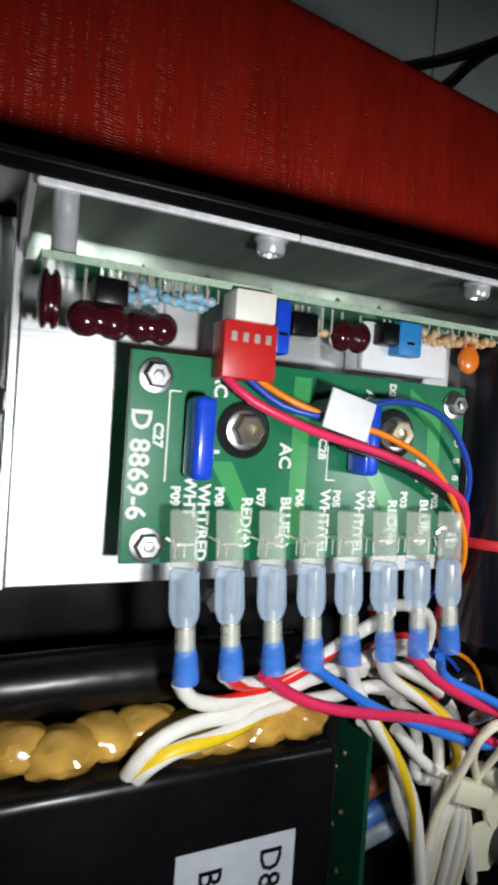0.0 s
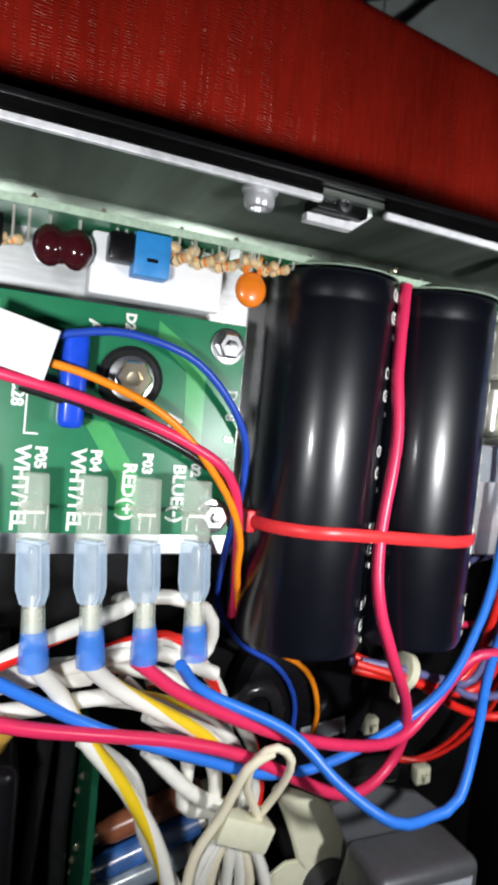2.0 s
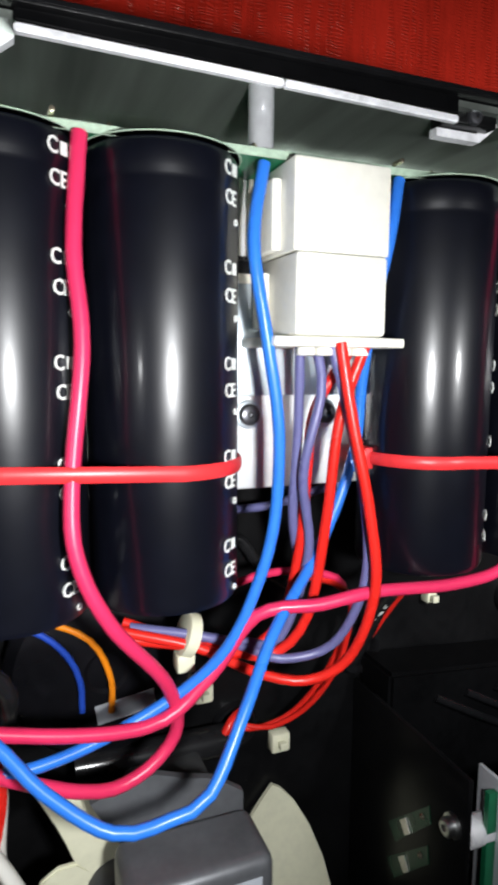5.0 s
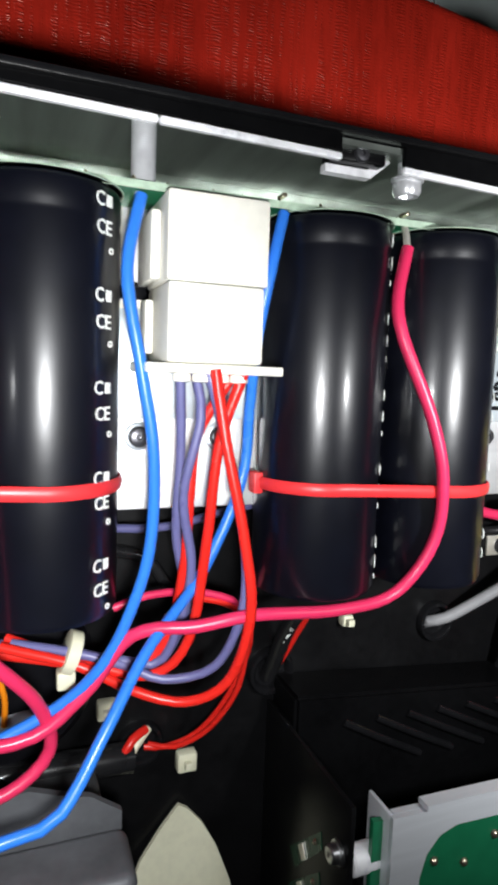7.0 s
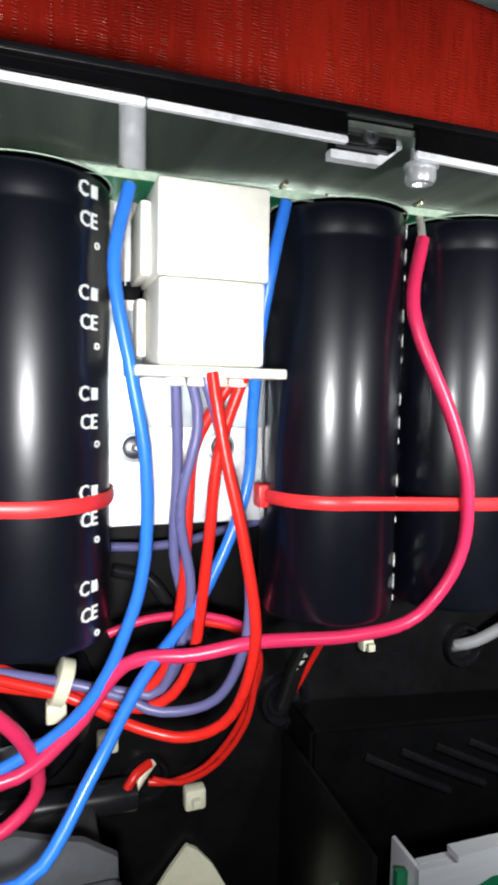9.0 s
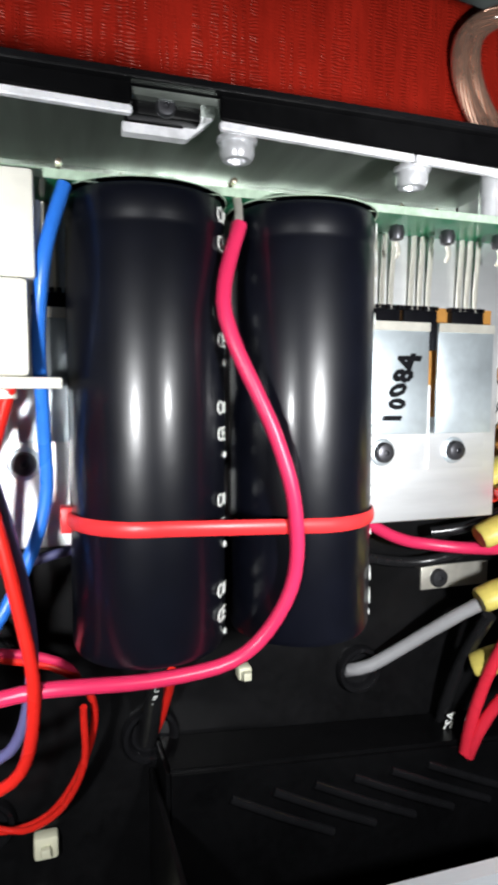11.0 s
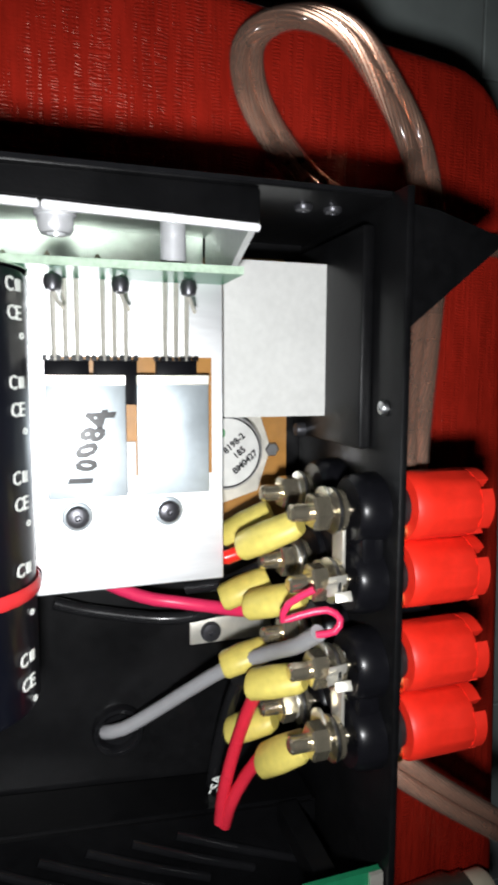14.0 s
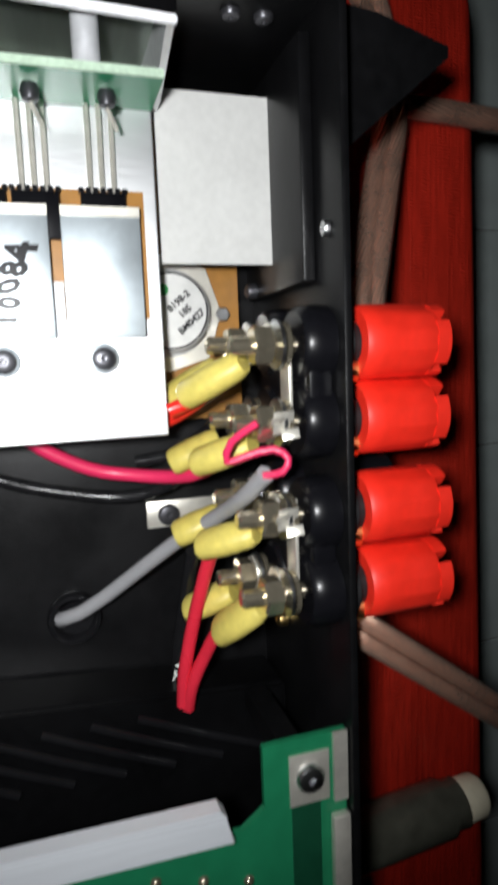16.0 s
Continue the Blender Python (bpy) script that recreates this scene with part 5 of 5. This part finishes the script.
wire("black_cable", "printed black cable going down into a grommet", "black", 0.0028, [(0.3030, -0.0555, 0.0200), (0.3031, -0.0642, 0.0130), (0.3030, -0.0759, 0.0060), (0.3027, -0.0845, 0.0010)])
wire("black_cable", "black cable lying on the base plate", "black", 0.002, [(0.2490, -0.0361, 0.0040), (0.2592, -0.0394, 0.0040), (0.2664, -0.0488, 0.0040), (0.2775, -0.0570, 0.0040)])
wire("violet_wire", "violet-grey wire behind the capacitor", "violet", 0.0013, [(0.2477, -0.0274, 0.0120), (0.2574, -0.0279, 0.0120), (0.2674, -0.0272, 0.0120), (0.2777, -0.0247, 0.0120), (0.2921, -0.0218, 0.0120)])
wire("grey_cable", "grey jacketed cable from a grommet to the posts", "grey", 0.0021, [(0.3682, -0.0756, -0.0040), (0.3673, -0.0717, 0.0030), (0.3722, -0.0697, 0.0060), (0.3805, -0.0637, 0.0100), (0.3897, -0.0554, 0.0160), (0.3994, -0.0462, 0.0240), (0.4070, -0.0388, 0.0340), (0.4105, -0.0319, 0.0460), (0.4129, -0.0256, 0.0540)])
wire("thin_crimson_wire", "bare-ended crimson core looping to a solder lug", "pink", 0.0009, [(0.4122, -0.0260, 0.0540), (0.4166, -0.0253, 0.0550), (0.4180, -0.0224, 0.0550), (0.4150, -0.0202, 0.0540), (0.4095, -0.0215, 0.0520), (0.4051, -0.0226, 0.0510), (0.4058, -0.0180, 0.0530), (0.4108, -0.0140, 0.0560)])
wire("red_speaker_wire", "thick red wire running under the bracket", "red", 0.0019, [(0.3961, -0.0121, 0.0330), (0.4041, -0.0091, 0.0340), (0.4011, -0.0124, 0.0280), (0.3975, -0.0149, 0.0240), (0.3921, -0.0171, 0.0200)], group="speaker leads")
wire("red_speaker_wire", "thick crimson wire running under the bracket", "pink", 0.0019, [(0.4068, -0.0260, 0.0330), (0.4029, -0.0293, 0.0260), (0.3969, -0.0307, 0.0180), (0.3867, -0.0299, 0.0130), (0.3776, -0.0277, 0.0120), (0.3660, -0.0214, 0.0120), (0.3551, -0.0117, 0.0120)], group="speaker leads")
wire("red_speaker_wire", "thick red wire rising from the base plate", "rose", 0.0019, [(0.4047, -0.0457, 0.0360), (0.4032, -0.0563, 0.0300), (0.4008, -0.0702, 0.0250), (0.3983, -0.0851, 0.0220), (0.3978, -0.0948, 0.0205)], group="speaker leads")
wire("red_speaker_wire", "thick red wire rising from the base plate", "rose", 0.0019, [(0.4100, -0.0637, 0.0360), (0.4068, -0.0687, 0.0320), (0.4036, -0.0785, 0.0260), (0.4001, -0.0883, 0.0230), (0.3992, -0.0960, 0.0205)], group="speaker leads")
wire("black_speaker_wire", "thick black wire under the bracket", "black", 0.0019, [(0.4088, -0.0174, 0.0250), (0.4048, -0.0220, 0.0190), (0.3995, -0.0254, 0.0140), (0.3905, -0.0273, 0.0100)], group="speaker leads")
wire("black_speaker_wire", "thick black wire under the bracket", "black", 0.0019, [(0.4027, -0.0256, 0.0240), (0.3981, -0.0343, 0.0120), (0.3859, -0.0375, 0.0060), (0.3656, -0.0338, 0.0040), (0.3538, -0.0298, 0.0040)], group="speaker leads")
wire("black_speaker_wire", "printed black wire lying on the base plate", "black", 0.0021, [(0.4022, -0.0504, 0.0240), (0.4010, -0.0682, 0.0140), (0.3994, -0.0859, 0.0080), (0.3992, -0.1021, 0.0035)], group="speaker leads")
wire("white_wire", "white wire with a red stripe in the loose harness", "white", 0.0019, [(0.0798, -0.0352, 0.0545), (0.0838, -0.0405, 0.0530), (0.0934, -0.0432, 0.0510), (0.1078, -0.0424, 0.0470), (0.1197, -0.0362, 0.0490), (0.1307, -0.0314, 0.0480), (0.1469, -0.0267, 0.0440), (0.1458, -0.0274, 0.0380), (0.1589, -0.0275, 0.0360), (0.1691, -0.0314, 0.0350), (0.1719, -0.0383, 0.0340), (0.1685, -0.0458, 0.0330), (0.1558, -0.0507, 0.0320)], stripe="red", group="loose harness", twist=70)
wire("white_wire", "white wire with a red stripe in the loose harness", "white", 0.0019, [(0.0909, -0.0347, 0.0545), (0.0977, -0.0392, 0.0510), (0.1121, -0.0414, 0.0450), (0.1250, -0.0409, 0.0440), (0.1391, -0.0435, 0.0430), (0.1438, -0.0389, 0.0400), (0.1583, -0.0370, 0.0380), (0.1672, -0.0435, 0.0360), (0.1753, -0.0536, 0.0340), (0.1793, -0.0662, 0.0330)], stripe="red", group="loose harness", twist=70)
wire("white_wire", "white wire in the loose harness", "white", 0.0019, [(0.0695, -0.0644, 0.0440), (0.0699, -0.0558, 0.0525), (0.0744, -0.0489, 0.0545), (0.0842, -0.0461, 0.0530), (0.0987, -0.0467, 0.0500), (0.1146, -0.0432, 0.0470), (0.1306, -0.0415, 0.0440), (0.1533, -0.0394, 0.0400), (0.1730, -0.0480, 0.0360)], group="loose harness")
wire("white_wire", "white wire with a yellow stripe in the loose harness", "white", 0.0019, [(0.0719, -0.0657, 0.0440), (0.0719, -0.0562, 0.0535), (0.0782, -0.0509, 0.0555), (0.0930, -0.0498, 0.0530), (0.1066, -0.0468, 0.0500), (0.1261, -0.0480, 0.0460), (0.1476, -0.0486, 0.0430), (0.1699, -0.0586, 0.0380), (0.1875, -0.0788, 0.0340), (0.1883, -0.0934, 0.0320)], stripe="yellow", group="loose harness", twist=70)
wire("white_wire", "white wire with a yellow stripe in the loose harness", "white", 0.0019, [(0.1256, -0.0340, 0.0545), (0.1330, -0.0445, 0.0490), (0.1388, -0.0542, 0.0500), (0.1496, -0.0684, 0.0490), (0.1591, -0.0862, 0.0470), (0.1661, -0.1103, 0.0440)], stripe="yellow", group="loose harness", twist=70)
wire("white_wire", "white wire with a yellow stripe in the loose harness", "white", 0.0019, [(0.1359, -0.0342, 0.0545), (0.1444, -0.0434, 0.0490), (0.1561, -0.0509, 0.0480), (0.1706, -0.0609, 0.0450), (0.1817, -0.0761, 0.0410), (0.1782, -0.0821, 0.0390), (0.1675, -0.0761, 0.0400), (0.1554, -0.0637, 0.0400)], stripe="yellow", group="loose harness", twist=70)
wire("white_wire", "white wire in the loose harness", "white", 0.0019, [(0.1546, -0.0549, 0.0400), (0.1722, -0.0684, 0.0390), (0.1758, -0.0840, 0.0380), (0.1781, -0.1022, 0.0360), (0.1842, -0.1219, 0.0340)], group="loose harness")
wire("white_wire", "white wire with a red stripe in the loose harness", "white", 0.0019, [(0.1257, -0.0417, 0.0400), (0.1426, -0.0425, 0.0380), (0.1617, -0.0486, 0.0360), (0.1808, -0.0608, 0.0340), (0.1898, -0.0796, 0.0330), (0.1893, -0.1032, 0.0320), (0.1934, -0.1270, 0.0300)], stripe="red", group="loose harness", twist=70)
wire("white_wire", "white wire in the loose harness", "white", 0.0019, [(0.1422, -0.0484, 0.0420), (0.1633, -0.0552, 0.0400), (0.1802, -0.0682, 0.0380), (0.1857, -0.0901, 0.0370), (0.1933, -0.1074, 0.0360), (0.1984, -0.1255, 0.0340)], group="loose harness")
wire("white_wire", "white wire in the loose harness", "white", 0.0019, [(0.1486, -0.0472, 0.0360), (0.1667, -0.0672, 0.0360), (0.1672, -0.0812, 0.0370), (0.1756, -0.0845, 0.0370), (0.1862, -0.0851, 0.0360)], group="loose harness")
wire("white_wire", "white wire in the loose harness", "white", 0.0019, [(0.1388, -0.0565, 0.0450), (0.1514, -0.0684, 0.0430), (0.1568, -0.0852, 0.0420), (0.1666, -0.1026, 0.0400), (0.1707, -0.1166, 0.0380)], group="loose harness")
wire("cream_wire", "cream wire in the loose harness", "cream", 0.0013, [(0.1665, -0.0987, 0.0460), (0.1679, -0.0880, 0.0470), (0.1729, -0.0775, 0.0490), (0.1771, -0.0644, 0.0525), (0.1832, -0.0608, 0.0530)], group="loose harness")
wire("cream_tie", "cream lacing tie looped over the harness", "cream", 0.0011, [(0.1848, -0.0822, 0.0460), (0.1789, -0.0709, 0.0490), (0.1795, -0.0625, 0.0520), (0.1840, -0.0596, 0.0535), (0.1884, -0.0635, 0.0530), (0.1888, -0.0706, 0.0500), (0.1864, -0.0795, 0.0460), (0.1840, -0.0856, 0.0430)], group="loose harness")
wire("cream_wire", "cream wire hanging below the lacing tie", "white", 0.0015, [(0.1776, -0.0815, 0.0440), (0.1740, -0.0859, 0.0450), (0.1703, -0.0956, 0.0430), (0.1714, -0.1103, 0.0390), (0.1748, -0.1391, 0.0300), (0.1794, -0.1701, 0.0200)], group="loose harness")
wire("cream_wire", "cream wire hanging below the lacing tie", "cream", 0.0015, [(0.1796, -0.0820, 0.0440), (0.1760, -0.0865, 0.0450), (0.1743, -0.0970, 0.0430), (0.1756, -0.1118, 0.0390), (0.1792, -0.1409, 0.0300), (0.1842, -0.1724, 0.0200)], group="loose harness")
wire("cream_wire", "cream wire hanging below the lacing tie", "white", 0.0015, [(0.1819, -0.0827, 0.0440), (0.1782, -0.0872, 0.0450), (0.1788, -0.0985, 0.0430), (0.1802, -0.1135, 0.0390), (0.1842, -0.1430, 0.0300), (0.1896, -0.1749, 0.0200)], group="loose harness")
wire("cream_wire", "cream wire hanging below the lacing tie", "white", 0.0015, [(0.1837, -0.0833, 0.0440), (0.1800, -0.0878, 0.0450), (0.1825, -0.0997, 0.0430), (0.1840, -0.1149, 0.0390), (0.1883, -0.1448, 0.0300), (0.1940, -0.1770, 0.0200)], group="loose harness")
wire("cream_wire", "cream wire hanging below the lacing tie", "cream", 0.0015, [(0.1851, -0.0837, 0.0440), (0.1813, -0.0882, 0.0450), (0.1852, -0.1007, 0.0430), (0.1868, -0.1159, 0.0390), (0.1913, -0.1460, 0.0300), (0.1973, -0.1786, 0.0200)], group="loose harness")
wire("cream_wire", "cream wire hanging below the lacing tie", "white", 0.0015, [(0.1786, -0.0818, 0.0440), (0.1750, -0.0862, 0.0450), (0.1723, -0.0963, 0.0430), (0.1734, -0.1110, 0.0390), (0.1769, -0.1399, 0.0300), (0.1817, -0.1712, 0.0200)], group="loose harness")
wire("black_sheath", "black heat-shrunk cable sheath lying on the base plate", "black", 0.0048, [(0.2087, -0.0987, 0.0090), (0.2174, -0.0986, 0.0090), (0.2328, -0.0997, 0.0085), (0.2493, -0.1004, 0.0080), (0.2549, -0.1008, 0.0075)], group="sheath")
wire("cream_wire", "short cream wire leaving the black sheath", "cream", 0.0013, [(0.2539, -0.1000, 0.0090), (0.2570, -0.0962, 0.0080), (0.2606, -0.0940, 0.0050)], group="sheath")
wire("red_wire", "short red wire leaving the black sheath", "red", 0.0014, [(0.2515, -0.0995, 0.0100), (0.2551, -0.0944, 0.0090), (0.2596, -0.0936, 0.0060)], group="sheath")
speaker_cable([(0.4473, 0.0873, 0.0040), (0.4397, 0.0900, -0.0040), (0.4315, 0.0998, -0.0120), (0.4218, 0.1136, -0.0160), (0.4157, 0.1260, -0.0160), (0.4149, 0.1362, -0.0140), (0.4205, 0.1413, -0.0100), (0.4308, 0.1420, -0.0040), (0.4443, 0.1377, -0.0020), (0.4576, 0.1262, -0.0040), (0.4698, 0.1099, -0.0060), (0.4754, 0.0912, -0.0060), (0.4742, 0.0739, 0.0000), (0.4643, 0.0512, 0.0120), (0.4531, 0.0279, 0.0260), (0.4448, 0.0122, 0.0380), (0.4427, 0.0041, 0.0420)], 0.0036, "clear-jacketed copper speaker cable in a loop")
speaker_cable([(0.4521, 0.0883, 0.0040), (0.4446, 0.0911, -0.0040), (0.4364, 0.1009, -0.0120), (0.4266, 0.1148, -0.0160), (0.4204, 0.1273, -0.0160), (0.4195, 0.1375, -0.0140), (0.4251, 0.1426, -0.0100), (0.4354, 0.1434, -0.0040), (0.4491, 0.1390, -0.0020), (0.4626, 0.1275, -0.0040), (0.4752, 0.1112, -0.0060), (0.4809, 0.0924, -0.0060), (0.4795, 0.0749, 0.0000), (0.4694, 0.0520, 0.0120), (0.4578, 0.0285, 0.0260), (0.4498, 0.0117, 0.0360), (0.4485, 0.0033, 0.0400)], 0.0034, "clear-jacketed copper speaker cable in a loop")
LEAVING = [(0.4375, -0.0650, 0.0455), (0.4455, -0.0705, 0.0490), (0.4600, -0.0815, 0.0485), (0.4845, -0.1006, 0.0425), (0.5200, -0.1290, 0.0290), (0.5700, -0.1690, 0.0060)]
speaker_cable(LEAVING, 0.0025, "clear-jacketed copper speaker cable leaving a post")
speaker_cable([(x - 0.0028, y - 0.0036, z - 0.0008) for x, y, z in LEAVING], 0.0025, "clear-jacketed copper speaker cable leaving a post")
speaker_cable([(0.4857, 0.0811, -0.0100), (0.5006, 0.0815, -0.0120), (0.5140, 0.0817, -0.0140), (0.5362, 0.0814, -0.0165), (0.5858, 0.0833, -0.0300)], 0.0044, "thick clear-jacketed cable running off the cabinet")
wire("floor_cable", "thin black cable lying on the tiled floor", "black", 0.0035, [(0.2965, 0.2868, -0.1815), (0.3211, 0.2985, -0.1815), (0.3523, 0.3138, -0.1815), (0.3975, 0.3400, -0.1815), (0.4690, 0.3859, -0.1815)], group="floor cables")
wire("floor_cable", "thin black cable lying on the tiled floor", "black", 0.0035, [(0.3387, 0.2823, -0.1815), (0.3540, 0.2961, -0.1815), (0.3747, 0.3179, -0.1815), (0.4026, 0.3386, -0.1815), (0.4772, 0.3747, -0.1815)], group="floor cables")
wire("black_cable", "glossy black cable hanging beside the transformer", "black", 0.0022, [(0.1330, -0.0560, 0.0360), (0.1325, -0.0670, 0.0310), (0.1315, -0.0850, 0.0290), (0.1310, -0.1030, 0.0270), (0.1315, -0.1300, 0.0200)], group="hanging black cables")
wire("black_cable", "glossy black cable hanging beside the transformer", "black", 0.0022, [(0.1375, -0.0570, 0.0350), (0.1382, -0.0690, 0.0310), (0.1378, -0.0870, 0.0300), (0.1385, -0.1060, 0.0280), (0.1380, -0.1320, 0.0200)], group="hanging black cables")
marks = thing("cable_print", (0.3030, -0.070, 0.012), "small white unreadable print on a black cable", "print")
for k in range(5):
    y = -0.0610 - 0.0034 * k
    part("bar", turned(box(-0.0006, 0.0006, -0.0011, 0.0011, 0, 0.0002), Matrix.Translation((0.3026, y, 0.0185 - 0.0026 * k)) @ Matrix.Rotation(radians(38), 4, "X")), SILK, marks)
tie2 = thing("harness_tie", (0.2355, -0.0517, 0.036), "white nylon tie round the red wire bundle", "cable tie")
part("strap", turned(lathe([(0.0050, -0.0016), (0.0054, -0.0014), (0.0054, 0.0014), (0.0050, 0.0016)], (0, 0, 0), "x", 20), Matrix.Translation((0.2345, -0.0525, 0.0345)) @ Matrix.Rotation(radians(-20), 4, "Z")), FAN_WHITE, tie2)
part("lock", box(0.2310, 0.2355, -0.0610, -0.0565, 0.0330, 0.0375, 0.0006), FAN_WHITE, tie2)
tie3 = thing("harness_tie", (0.182, -0.085, 0.045), "milky nylon tie block on the loose harness", "cable tie")
part("lock", turned(box(-0.0075, 0.0075, -0.0035, 0.0035, -0.003, 0.003, 0.0008), Matrix.Translation((0.1802, -0.0840, 0.0465)) @ Matrix.Rotation(radians(-22), 4, "Z")), FAN_WHITE, tie3)

single("cable_print", letters("CSA", 0.0042, Matrix.Translation((0.3988, -0.0905, 0.0112)) @ Matrix.Rotation(radians(75), 4, "Z")), SILK, (0.3988, -0.0905, 0.0112), "small white approval letters on a black wire", "print")

# outer plug lying by the case
outer = thing("cable_plug", (0.455, -0.135, TOP_Z), "smoky plastic cable plug with cream strain relief on red cabinet", "plug")
part("barrel", lathe([(0.0100, 0), (0.0112, 0.002), (0.0112, 0.068), (0.0095, 0.071), (0.0095, 0.076)], (0.4340, -0.1830, -0.0095), tilt=along((0.4340, -0.1830, -0.0095), (0.52, -0.1755, -0.0095)), seg=28), SMOKE, outer)
part("strain_relief", lathe([(0.0075, 0), (0.0085, 0.002), (0.0085, 0.010), (0.0070, 0.012)], (0.5080, -0.1766, -0.0095), tilt=along((0.4340, -0.1830, -0.0095), (0.52, -0.1755, -0.0095)), seg=24), WIRE["cream"], outer)

# ---- floor tiles ----
tile_mesh = None
for i in range(-7, 9):
    for j in range(-7, 8):
        x, y = 0.560 + 0.148 * i, 0.008 + 0.148 * j
        if tile_mesh is None:
            t = part("tile", box(x - 0.0732, x + 0.0732, y - 0.0732, y + 0.0732, FLOOR_Z - 0.0019, FLOOR_Z, 0.0006, 1), TILE, floor)
            tile_mesh, tile_at = t.data, (x, y)
        else:
            t = new("tile", tile_mesh)
            t.parent = floor
            t.location = (x - tile_at[0], y - tile_at[1], 0)
